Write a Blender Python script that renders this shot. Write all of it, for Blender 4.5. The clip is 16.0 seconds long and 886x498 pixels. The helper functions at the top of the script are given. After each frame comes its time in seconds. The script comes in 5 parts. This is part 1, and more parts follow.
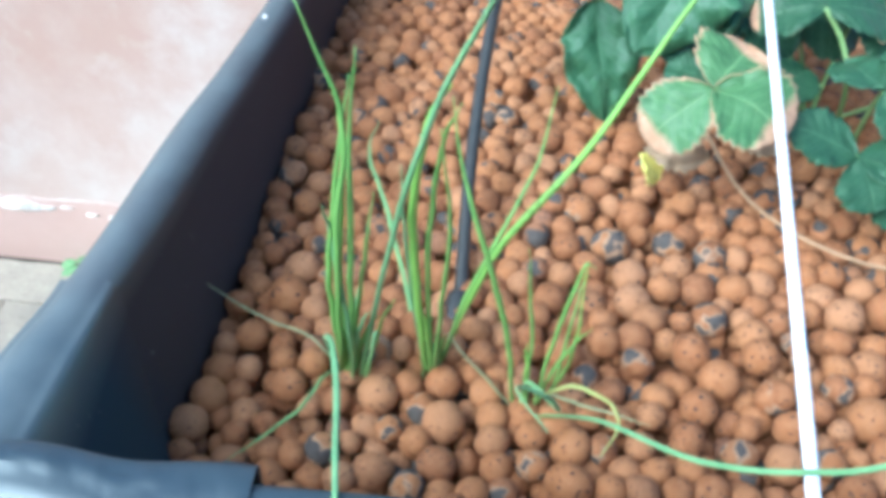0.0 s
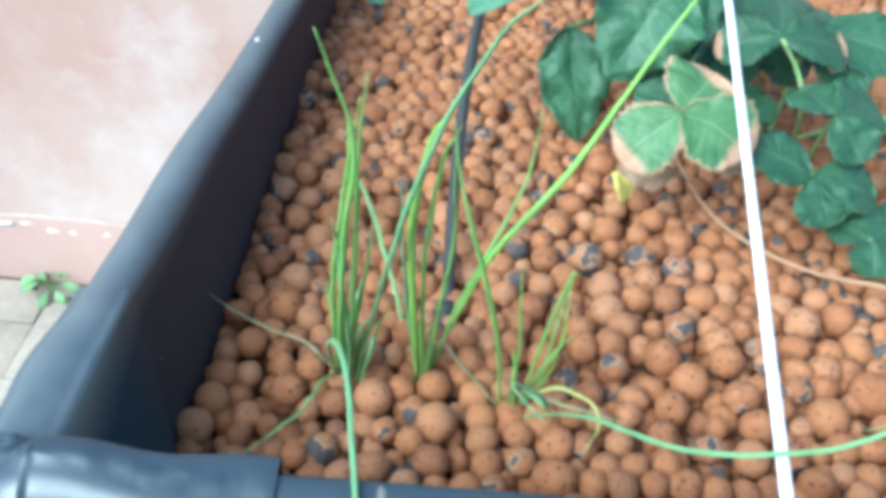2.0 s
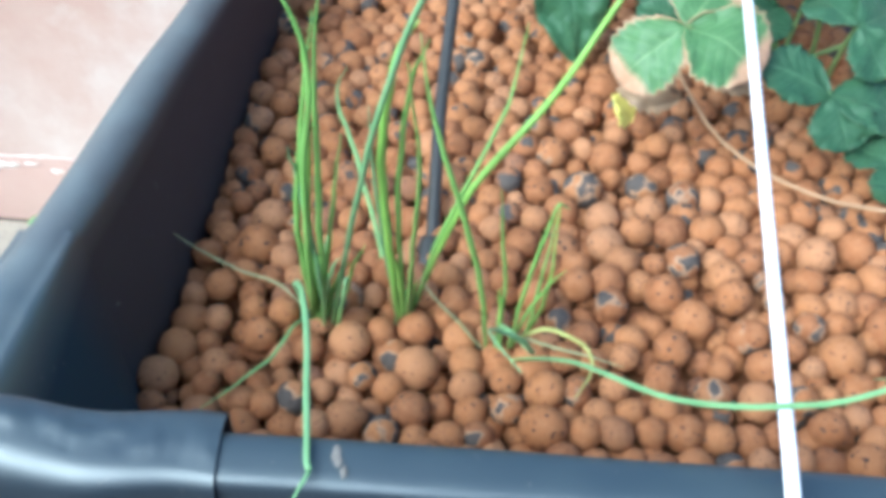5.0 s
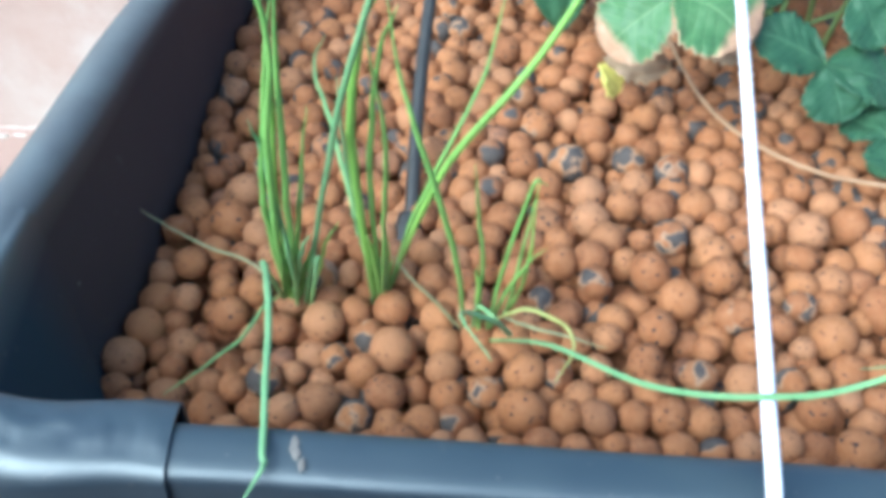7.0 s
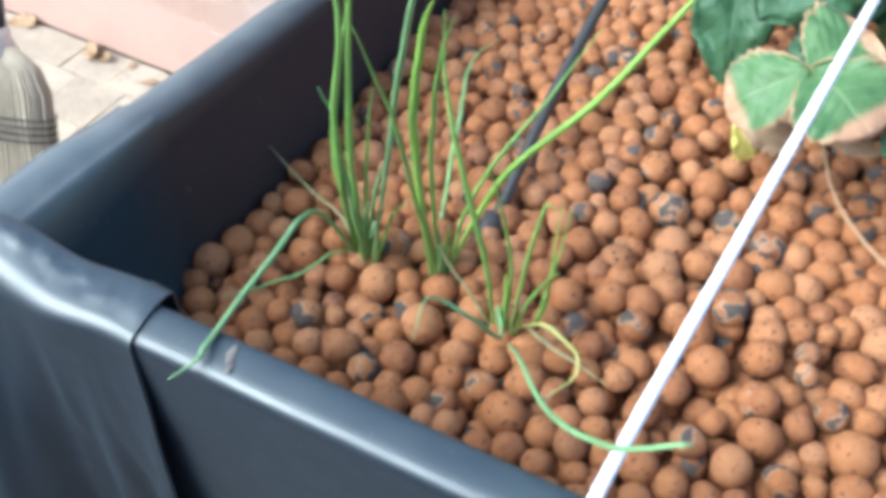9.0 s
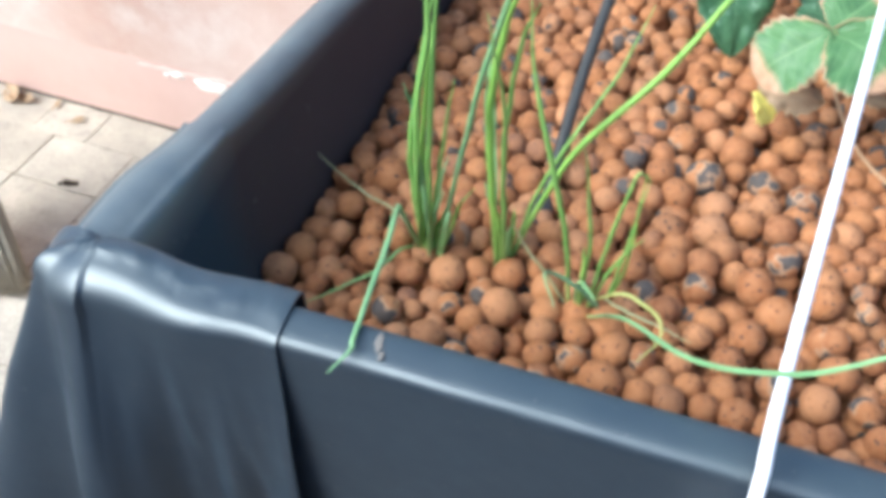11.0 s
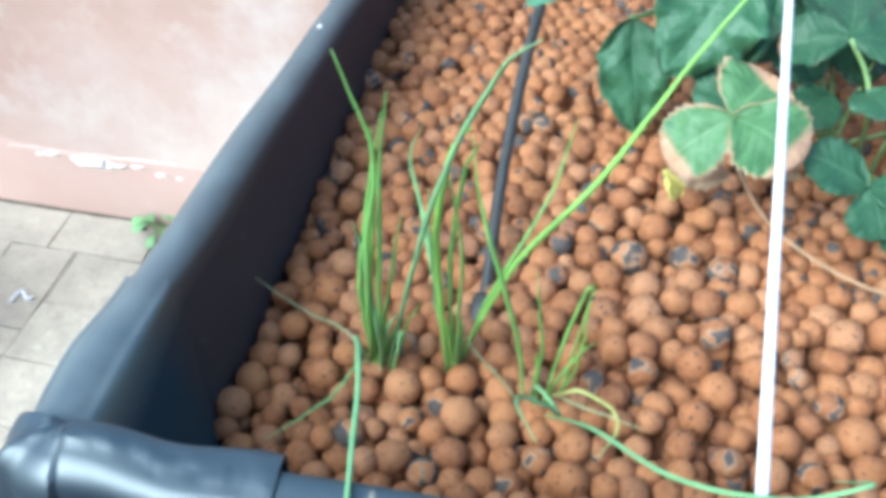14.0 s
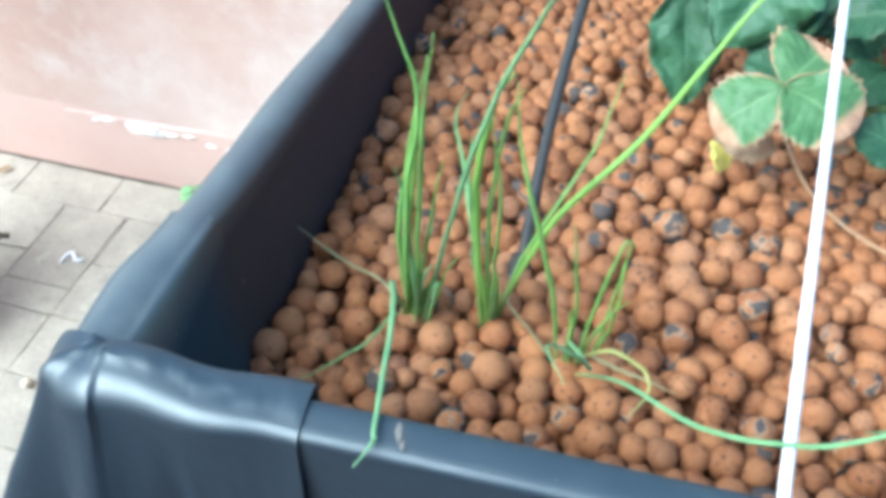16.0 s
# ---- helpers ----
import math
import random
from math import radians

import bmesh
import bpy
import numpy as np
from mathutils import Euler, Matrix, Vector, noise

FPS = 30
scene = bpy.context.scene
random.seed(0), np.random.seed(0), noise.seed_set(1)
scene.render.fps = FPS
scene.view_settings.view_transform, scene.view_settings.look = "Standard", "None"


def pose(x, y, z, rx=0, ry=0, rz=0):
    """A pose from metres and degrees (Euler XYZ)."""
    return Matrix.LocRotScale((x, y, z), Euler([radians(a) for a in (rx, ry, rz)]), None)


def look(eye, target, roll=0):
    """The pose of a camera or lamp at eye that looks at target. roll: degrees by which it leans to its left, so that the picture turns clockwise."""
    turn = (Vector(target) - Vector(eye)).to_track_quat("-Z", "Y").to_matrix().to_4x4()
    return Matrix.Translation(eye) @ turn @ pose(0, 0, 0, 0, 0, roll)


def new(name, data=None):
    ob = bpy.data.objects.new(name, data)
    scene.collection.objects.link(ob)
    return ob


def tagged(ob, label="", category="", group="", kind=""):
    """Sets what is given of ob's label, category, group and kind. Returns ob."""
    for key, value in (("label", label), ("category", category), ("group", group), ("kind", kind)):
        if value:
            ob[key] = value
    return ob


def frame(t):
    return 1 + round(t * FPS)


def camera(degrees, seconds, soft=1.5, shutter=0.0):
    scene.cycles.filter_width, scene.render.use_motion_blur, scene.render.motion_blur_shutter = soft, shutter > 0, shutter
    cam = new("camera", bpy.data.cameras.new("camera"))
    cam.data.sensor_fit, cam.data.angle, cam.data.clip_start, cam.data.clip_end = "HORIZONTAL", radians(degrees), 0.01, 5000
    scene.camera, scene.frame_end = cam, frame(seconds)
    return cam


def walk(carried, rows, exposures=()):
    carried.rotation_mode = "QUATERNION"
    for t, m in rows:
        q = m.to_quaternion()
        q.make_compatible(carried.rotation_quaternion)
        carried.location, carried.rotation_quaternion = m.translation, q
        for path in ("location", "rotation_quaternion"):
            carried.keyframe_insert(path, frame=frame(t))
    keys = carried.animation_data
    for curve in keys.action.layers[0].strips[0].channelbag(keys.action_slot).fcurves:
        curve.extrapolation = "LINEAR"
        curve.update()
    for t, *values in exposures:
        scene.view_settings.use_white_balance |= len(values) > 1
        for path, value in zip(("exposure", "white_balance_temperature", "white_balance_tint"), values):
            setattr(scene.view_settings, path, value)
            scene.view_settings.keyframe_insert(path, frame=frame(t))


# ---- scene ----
cam = camera(52.4, 16.0, soft=5.0)
PATH = [
    (0, (0.041, 0.073, 1.167), (0.013, 1.539, -0.194), 1.6),
    (0.5, (0.05, 0.074, 1.175), (0.046, 1.546, -0.179), 1.9),
    (0.7, (0.0459, 0.0722, 1.1801), (0.0412, 1.5569, -0.1602), 2.45),
    (1, (0.04, 0.073, 1.198), (0.069, 1.569, -0.13), 2.8),
    (1.2, (0.0458, 0.0675, 1.2092), (0.0466, 1.5742, -0.1069), 2.28),
    (1.5, (0.036, 0.062, 1.194), (0.082, 1.583, -0.105), 3.4),
    (1.7, (0.0424, 0.0592, 1.1927), (0.0557, 1.5642, -0.1255), 2.88),
    (2, (0.025, 0.053, 1.181), (0.099, 1.547, -0.147), 4.3),
    (2.5, (0.022, 0.062, 1.175), (0.141, 1.506, -0.204), 5.5),
    (3, (0.016, 0.068, 1.164), (0.168, 1.476, -0.248), 5.8),
    (3.5, (0.031, 0.07, 1.158), (0.099, 1.474, -0.265), 3.6),
    (4, (0.044, 0.071, 1.162), (0.073, 1.462, -0.274), 2.4),
    (4.5, (0.042, 0.072, 1.162), (0.076, 1.466, -0.272), 2.5),
    (6.8, (0.045, 0.086, 1.152), (0.07, 1.459, -0.302), 1.9),
    (7, (0.051, 0.086, 1.153), (0.087, 1.432, -0.326), 2.4),
    (7.5, (0.065, 0.087, 1.158), (0.076, 1.427, -0.327), 2.0),
    (8, (0.094, 0.088, 1.162), (-0.099, 1.414, -0.324), 1.9),
    (8.2, (0.1054, 0.085, 1.1747), (-0.1928, 1.3578, -0.3406), 1.56),
    (8.5, (0.121, 0.077, 1.166), (-0.298, 1.343, -0.324), 1.2),
    (9, (0.139, 0.082, 1.173), (-0.409, 1.309, -0.308), 0.1),
    (9.2, (0.136, 0.087, 1.179), (-0.414, 1.32, -0.296), -0.0),
    (11.3, (0.057, 0.04, 1.174), (-0.245, 1.374, -0.285), -0.5),
    (11.5, (0.027, 0.038, 1.176), (-0.173, 1.392, -0.283), 1.1),
    (11.7, (0.0083, 0.0429, 1.1901), (-0.1444, 1.3984, -0.2741), 1.7),
    (12, (-0.019, 0.049, 1.195), (-0.077, 1.45, -0.231), 2.3),
    (12.2, (-0.0084, 0.0483, 1.1974), (-0.0852, 1.4687, -0.2076), 2.8),
    (12.5, (0.009, 0.055, 1.202), (-0.074, 1.458, -0.222), 2.5),
    (13, (0.031, 0.066, 1.204), (-0.098, 1.455, -0.23), 1.9),
    (13.5, (0.051, 0.066, 1.204), (-0.081, 1.455, -0.229), 1.6),
    (14, (0.056, 0.063, 1.206), (-0.101, 1.459, -0.217), 0.6),
    (14.5, (0.055, 0.061, 1.207), (-0.121, 1.457, -0.213), 0.2),
    (15, (0.061, 0.061, 1.207), (-0.127, 1.465, -0.205), 0.4),
    (15.5, (0.071, 0.062, 1.203), (-0.126, 1.46, -0.213), 0.4),
    (16, (0.06, 0.05, 1.196), (-0.19, 1.418, -0.241), 0.7),
]
walk(cam, [(t, look(eye, target, roll)) for t, eye, target, roll in PATH], [(0, 1.23, 4780, -5), (2.0, 1.23, 4850, -5), (3.5, 1.24, 5080, -3), (7.4, 1.24, 4950, -4), (8.5, 1.26, 5150, -1), (9.2, 1.28, 5450, 3), (11.4, 1.28, 5400, 2), (12.6, 1.28, 4950, -5), (16, 1.29, 5020, -4)])

# ---- light ----
world = bpy.data.worlds.new("sky")
scene.world = world
world.use_nodes = True
wn = world.node_tree.nodes
sky = wn.new("ShaderNodeTexSky")
sky.sky_type, sky.sun_disc = "NISHITA", False
sky.air_density, sky.dust_density, sky.ozone_density = 0.65, 4.0, 0.6
sky.sun_elevation, sky.sun_rotation = radians(44), radians(231)
wn["Background"].inputs["Strength"].default_value = 0.16
world.node_tree.links.new(sky.outputs["Color"], wn["Background"].inputs["Color"])
sun = new("sun", bpy.data.lights.new("sun", "SUN"))
sun.data.energy, sun.data.angle, sun.data.color = 1.5, radians(45), (1.0, 0.96, 0.90)
sun.matrix_world = look((-2.49, -2.02, 3.1), (0.0, 0.0, 0.0))


# ---- materials ----
def shader(name, rough=0.6, metal=0.0, spec=0.5):
    m = bpy.data.materials.new(name)
    m.use_nodes = True
    b = m.node_tree.nodes["Principled BSDF"]
    b.inputs["Roughness"].default_value = rough
    b.inputs["Metallic"].default_value = metal
    b.inputs["Specular IOR Level"].default_value = spec
    return m, m.node_tree, b


def node(nt, kind, values=(), **settings):
    n = nt.nodes.new("ShaderNode" + kind)
    for k, v in settings.items():
        setattr(n, k, v)
    for k, v in dict(values).items():
        n.inputs[k].default_value = v
    return n


def link(nt, a, b):
    nt.links.new(a, b)


def noise_tex(nt, vec, scale, detail=4.0, rough=0.55):
    n = node(nt, "TexNoise", {"Scale": scale, "Detail": detail, "Roughness": rough})
    if vec is not None:
        link(nt, vec, n.inputs["Vector"])
    return n.outputs["Fac"]


def ramp(nt, fac, stops):
    r = nt.nodes.new("ShaderNodeValToRGB")
    while len(r.color_ramp.elements) < len(stops):
        r.color_ramp.elements.new(0.5)
    for e, (p, c) in zip(r.color_ramp.elements, stops):
        e.position, e.color = p, (*c, 1.0) if len(c) == 3 else c
    link(nt, fac, r.inputs["Fac"])
    return r.outputs["Color"]


def math_node(nt, op, a, b=None):
    n = nt.nodes.new("ShaderNodeMath")
    n.operation = op
    for i, v in enumerate((a, b)):
        if v is None:
            continue
        if isinstance(v, (int, float)):
            n.inputs[i].default_value = v
        else:
            link(nt, v, n.inputs[i])
    return n.outputs[0]


def mixc(nt, fac, a, b, kind="MIX"):
    n = nt.nodes.new("ShaderNodeMix")
    n.data_type, n.blend_type = "RGBA", kind
    for sock, v in (("Factor", fac), ("A", a), ("B", b)):
        i = {"Factor": 0, "A": 6, "B": 7}[sock]
        if isinstance(v, (int, float)):
            n.inputs[i].default_value = v
        elif isinstance(v, tuple):
            n.inputs[i].default_value = (*v, 1.0)
        else:
            link(nt, v, n.inputs[i])
    return n.outputs[2]


def bump(nt, bsdf, height, strength, distance):
    b = node(nt, "Bump", {"Strength": strength, "Distance": distance})
    link(nt, height, b.inputs["Height"])
    link(nt, b.outputs["Normal"], bsdf.inputs["Normal"])


def clay_material(name, joined, patches, spots):
    """Fired clay: orange skin with pale dust, broken skin showing the dark grey core, and pores."""
    m, nt, b = shader(name, 0.82, spec=0.25)
    tc = nt.nodes.new("ShaderNodeTexCoord")
    vec = tc.outputs["Object"]
    if joined:
        rnd = nt.nodes.new("ShaderNodeNewGeometry").outputs["Random Per Island"]
        k = 140.0
    else:
        rnd = nt.nodes.new("ShaderNodeObjectInfo").outputs["Random"]
        k = 1.0
        shift = nt.nodes.new("ShaderNodeVectorMath")
        shift.operation = "ADD"
        comb = nt.nodes.new("ShaderNodeCombineXYZ")
        link(nt, math_node(nt, "MULTIPLY", rnd, 91.0), comb.inputs[0])
        link(nt, math_node(nt, "MULTIPLY", rnd, 37.0), comb.inputs[2])
        link(nt, vec, shift.inputs[0])
        link(nt, comb.outputs[0], shift.inputs[1])
        vec = shift.outputs[0]
    tone = ramp(nt, rnd, [(0.0, (0.222, 0.089, 0.037)), (0.2, (0.282, 0.113, 0.043)), (0.45, (0.340, 0.142, 0.052)), (0.7, (0.376, 0.168, 0.065)), (0.88, (0.418, 0.212, 0.104)), (0.95, (0.314, 0.144, 0.060)), (1.0, (0.195, 0.098, 0.062))])
    blotch = noise_tex(nt, vec, 1.3 * k, 5.0, 0.6)
    c = mixc(nt, ramp(nt, blotch, [(0.38, (0, 0, 0)), (0.75, (0.8, 0.8, 0.8))]), tone, (0.432, 0.202, 0.090))
    dust = noise_tex(nt, vec, 4.5 * k, 4.0, 0.7)
    c = mixc(nt, ramp(nt, dust, [(0.56, (0, 0, 0)), (0.80, (0.45, 0.45, 0.45))]), c, (0.46, 0.275, 0.168))
    grain = noise_tex(nt, vec, 16.0 * k, 3.0, 0.7)
    c = mixc(nt, ramp(nt, grain, [(0.30, (0.6, 0.6, 0.6)), (0.50, (0, 0, 0))]), c, (0.18, 0.070, 0.031))
    pits = noise_tex(nt, vec, 3.6 * k, 1.5, 0.5)
    c = mixc(nt, ramp(nt, pits, [(0.645, (0, 0, 0)), (0.680, (0.8, 0.8, 0.8))]), c, (0.10, 0.05, 0.032))
    core = noise_tex(nt, vec, 0.85 * k, 1.2, 0.5)
    rnd2 = math_node(nt, "FRACT", math_node(nt, "MULTIPLY", rnd, 17.31))
    if patches == "some":
        gate = math_node(nt, "MULTIPLY", math_node(nt, "GREATER_THAN", rnd2, 0.74), 0.23)
        lvl = math_node(nt, "ADD", gate, core)
        mask = ramp(nt, lvl, [(0.765, (0, 0, 0)), (0.80, (1, 1, 1))])
    elif patches == "most":
        mask = ramp(nt, math_node(nt, "ADD", core, math_node(nt, "MULTIPLY", math_node(nt, "SUBTRACT", dust, 0.5), 0.22)), [(0.555, (0, 0, 0)), (0.585, (1, 1, 1))])
    else:
        mask = ramp(nt, core, [(0.80, (0, 0, 0)), (0.82, (1, 1, 1))])
    grey = mixc(nt, dust, (0.042, 0.034, 0.030), (0.135, 0.116, 0.100))
    if patches == "most":
        ring = ramp(nt, core, [(0.50, (0, 0, 0)), (0.54, (0.55, 0.55, 0.55))])
        c = mixc(nt, ring, c, (0.44, 0.31, 0.20))
    c = mixc(nt, mask, c, grey)
    vor = node(nt, "TexVoronoi", {"Scale": (1.8 if spots else 1.9) * k})
    link(nt, vec, vor.inputs["Vector"])
    holes = ramp(nt, vor.outputs["Distance"], [(0.13 if not spots else 0.17, (1, 1, 1)), (0.19 if not spots else 0.24, (0, 0, 0))])
    gate2 = math_node(nt, "GREATER_THAN", math_node(nt, "FRACT", math_node(nt, "MULTIPLY", rnd, 7.77)), -1.0 if spots else 0.60)
    hole_mask = math_node(nt, "MULTIPLY", holes, gate2)
    c = mixc(nt, hole_mask, c, (0.055, 0.04, 0.035))
    link(nt, c, b.inputs["Base Color"])
    h = math_node(nt, "SUBTRACT", math_node(nt, "MULTIPLY", grain, 0.35), math_node(nt, "ADD", hole_mask, math_node(nt, "MULTIPLY", mask, 0.5)))
    bump(nt, b, h, 0.5, 0.0005)
    return m


def liner_material(name, dusty=False):
    """Black rubber sheet with a soft sheen; sky light and dust are painted paler on what faces up; dust dulls the
    inside of the bed.
    """
    m, nt, b = shader(name, 0.36, spec=1.0)
    b.inputs["IOR"].default_value = 1.55
    b.inputs["Specular Tint"].default_value = (0.90, 1.0, 0.95, 1) if dusty else (0.93, 1.0, 1.0, 1)
    tc = nt.nodes.new("ShaderNodeTexCoord").outputs["Object"]
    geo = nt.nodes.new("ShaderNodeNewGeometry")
    big = noise_tex(nt, tc, 9.0, 5.0, 0.6)
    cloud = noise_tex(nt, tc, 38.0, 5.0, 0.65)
    fine = noise_tex(nt, tc, 160.0, 4.0, 0.7)
    c = mixc(nt, big, *(((0.044, 0.033, 0.035), (0.062, 0.048, 0.048)) if dusty else ((0.010, 0.017, 0.028), (0.017, 0.027, 0.040))))
    c = mixc(nt, ramp(nt, fine, [(0.63, (0, 0, 0)), (0.80, (0.25, 0.25, 0.25))]), c, (0.09, 0.09, 0.085))
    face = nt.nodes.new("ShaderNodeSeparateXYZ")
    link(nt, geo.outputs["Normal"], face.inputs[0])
    # upward faces get a paler colour: mirrored sky painted in, with some dust
    sky_facing = node(nt, "MapRange", {"From Min": 0.35, "From Max": 0.95, "To Min": 0.0, "To Max": 1.0})
    link(nt, face.outputs[2], sky_facing.inputs["Value"])
    dust = math_node(nt, "MULTIPLY", sky_facing.outputs[0], ramp(nt, cloud, [(0.25, (0.35,) * 3), (0.75, (1.0,) * 3)]))
    specks = noise_tex(nt, tc, 310.0, 2.0, 0.6)
    rough = ramp(nt, cloud, [(0.3, (0.40,) * 3), (0.7, (0.54,) * 3)])
    if dusty:
        place = nt.nodes.new("ShaderNodeSeparateXYZ")
        link(nt, geo.outputs["Position"], place.inputs[0])
        dull = node(nt, "MapRange", {"From Min": 0.932, "From Max": 0.948, "To Min": 1.0, "To Max": 0.0})
        link(nt, place.outputs[2], dull.inputs["Value"])
        along = node(nt, "MapRange", {"From Min": 0.255, "From Max": 0.288})
        link(nt, place.outputs[1], along.inputs["Value"])
        dull = dull.outputs[0]
        c = mixc(nt, along.outputs[0], (0.024, 0.040, 0.054), c)
        rough = mixc(nt, dull, rough, (0.85, 0.85, 0.85))
        gloss = node(nt, "MapRange", {"To Min": 1.0, "To Max": 0.16})
        link(nt, dull, gloss.inputs["Value"])
        link(nt, gloss.outputs[0], b.inputs["Specular IOR Level"])
    # side rim painted palest, for the brighter sky it mirrors
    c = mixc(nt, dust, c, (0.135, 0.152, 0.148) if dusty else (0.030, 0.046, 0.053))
    c = mixc(nt, ramp(nt, specks, [(0.70, (0, 0, 0)), (0.76, (0.35, 0.35, 0.35))]), c, (0.15, 0.14, 0.13))
    link(nt, c, b.inputs["Base Color"])
    link(nt, rough, b.inputs["Roughness"])
    bump(nt, b, math_node(nt, "ADD", math_node(nt, "MULTIPLY", noise_tex(nt, tc, 26.0, 3.0), 1.0), math_node(nt, "MULTIPLY", fine, 0.06)), 0.22, 0.003)
    return m


def plaster_material():
    m, nt, b = shader("salmon_plaster", 0.9, spec=0.2)
    tc = nt.nodes.new("ShaderNodeTexCoord").outputs["Object"]
    big = noise_tex(nt, tc, 2.6, 6.0, 0.65)
    mid = noise_tex(nt, tc, 9.0, 6.0, 0.62)
    fine = noise_tex(nt, tc, 180.0, 3.0, 0.7)
    # worn patches; the pale ones also paint soft sun dapples into the colour
    c = mixc(nt, ramp(nt, big, [(0.38, (0, 0, 0)), (0.64, (1, 1, 1))]), (0.501, 0.343, 0.274), (0.606, 0.485, 0.413))
    c = mixc(nt, ramp(nt, mid, [(0.48, (0, 0, 0)), (0.66, (0.645, 0.645, 0.645))]), c, (0.647, 0.566, 0.501))
    c = mixc(nt, ramp(nt, mid, [(0.26, (0.430, 0.430, 0.430)), (0.42, (0, 0, 0))]), c, (0.461, 0.323, 0.267))
    link(nt, c, b.inputs["Base Color"])
    bump(nt, b, math_node(nt, "ADD", mid, math_node(nt, "MULTIPLY", fine, 0.3)), 0.35, 0.004)
    return m


def concrete_material(name, low, high):
    """Worn concrete: each stone its own tone, cloudy stains, lichen-grey smudges and open grain."""
    m, nt, b = shader(name, 0.88, spec=0.25)
    rnd = nt.nodes.new("ShaderNodeObjectInfo").outputs["Random"]
    geo = nt.nodes.new("ShaderNodeNewGeometry").outputs["Position"]
    c = mixc(nt, rnd, low, high)
    big = noise_tex(nt, geo, 7.0, 6.0, 0.68)
    smudge = noise_tex(nt, geo, 24.0, 6.0, 0.72)
    fine = noise_tex(nt, geo, 150.0, 4.0, 0.75)
    c = mixc(nt, ramp(nt, big, [(0.36, (0, 0, 0)), (0.70, (0.85, 0.85, 0.85))]), c, tuple(v * k for v, k in zip(low, (0.66, 0.67, 0.70))))
    c = mixc(nt, ramp(nt, smudge, [(0.54, (0, 0, 0)), (0.72, (0.6, 0.6, 0.6))]), c, tuple(v * k for v, k in zip(low, (0.52, 0.53, 0.56))))
    c = mixc(nt, ramp(nt, smudge, [(0.28, (0.6, 0.6, 0.6)), (0.42, (0, 0, 0))]), c, tuple(min(0.62, v * 1.2) for v in high))
    c = mixc(nt, ramp(nt, fine, [(0.30, (0.6, 0.6, 0.6)), (0.5, (0, 0, 0))]), c, tuple(v * 0.55 for v in low))
    link(nt, c, b.inputs["Base Color"])
    bump(nt, b, math_node(nt, "ADD", fine, math_node(nt, "MULTIPLY", smudge, 0.8)), 0.5, 0.002)
    return m


def leaf_material(name, dark, light, vein, brown=0.0, gloss=0.5, crinkle=0.15):
    """UV: u runs along the midrib, v across from margin to margin."""
    m, nt, b = shader(name, gloss, spec=0.4)
    uv = nt.nodes.new("ShaderNodeTexCoord")
    sep = nt.nodes.new("ShaderNodeSeparateXYZ")
    link(nt, uv.outputs["UV"], sep.inputs[0])
    u, v = sep.outputs[0], sep.outputs[1]
    av = math_node(nt, "ABSOLUTE", math_node(nt, "SUBTRACT", math_node(nt, "MULTIPLY", v, 2.0), 1.0))
    big = noise_tex(nt, uv.outputs["Object"], 45.0, 4.0, 0.6)
    fine = noise_tex(nt, uv.outputs["Object"], 420.0, 3.0, 0.6)
    c = mixc(nt, big, dark, light)
    mid = noise_tex(nt, uv.outputs["Object"], 170.0, 4.0, 0.65)
    c = mixc(nt, math_node(nt, "MULTIPLY", fine, 0.4), c, light)
    c = mixc(nt, ramp(nt, mid, [(0.35, (0.55, 0.55, 0.55)), (0.55, (0, 0, 0))]), c, dark)
    side = math_node(nt, "SINE", math_node(nt, "MULTIPLY", math_node(nt, "SUBTRACT", u, math_node(nt, "MULTIPLY", av, 0.28)), 48.0))
    rib = math_node(nt, "MAXIMUM", ramp(nt, side, [(0.90, (0, 0, 0)), (1.0, (0.5, 0.5, 0.5))]), ramp(nt, av, [(0.0, (1, 1, 1)), (0.06, (0, 0, 0))]))
    c = mixc(nt, math_node(nt, "MULTIPLY", rib, 0.75), c, vein)
    if brown:
        rim = math_node(nt, "MAXIMUM", math_node(nt, "MULTIPLY", av, 0.87), u)
        edge = math_node(nt, "ADD", rim, math_node(nt, "MULTIPLY", math_node(nt, "SUBTRACT", big, 0.5), 0.35))
        mask = ramp(nt, edge, [(1.0 - brown, (0, 0, 0)), (1.0 - brown * 0.55, (1, 1, 1))])
        c = mixc(nt, mask, c, mixc(nt, fine, (0.34, 0.19, 0.10), (0.52, 0.33, 0.20)))
    link(nt, c, b.inputs["Base Color"])
    b.inputs["Subsurface Weight"].default_value = 0.0
    b.inputs["Transmission Weight"].default_value = 0.0
    cells = node(nt, "TexVoronoi", {"Scale": 260.0}, feature="SMOOTH_F1")
    link(nt, uv.outputs["Object"], cells.inputs["Vector"])
    relief = math_node(nt, "SUBTRACT", math_node(nt, "MULTIPLY", side, -0.15), rib)
    bump(nt, b, math_node(nt, "SUBTRACT", math_node(nt, "MULTIPLY", relief, 0.5), math_node(nt, "MULTIPLY", cells.outputs["Distance"], crinkle * 8.0)), 0.6, 0.0007)
    return m


def simple_material(name, low, high, scale, rough, metal=0.0, spec=0.5, bumpy=0.0, dist=0.001):
    m, nt, b = shader(name, rough, metal, spec)
    tc = nt.nodes.new("ShaderNodeTexCoord").outputs["Object"]
    f = noise_tex(nt, tc, scale, 5.0, 0.6)
    link(nt, mixc(nt, f, low, high), b.inputs["Base Color"])
    if bumpy:
        bump(nt, b, f, bumpy, dist)
    return m


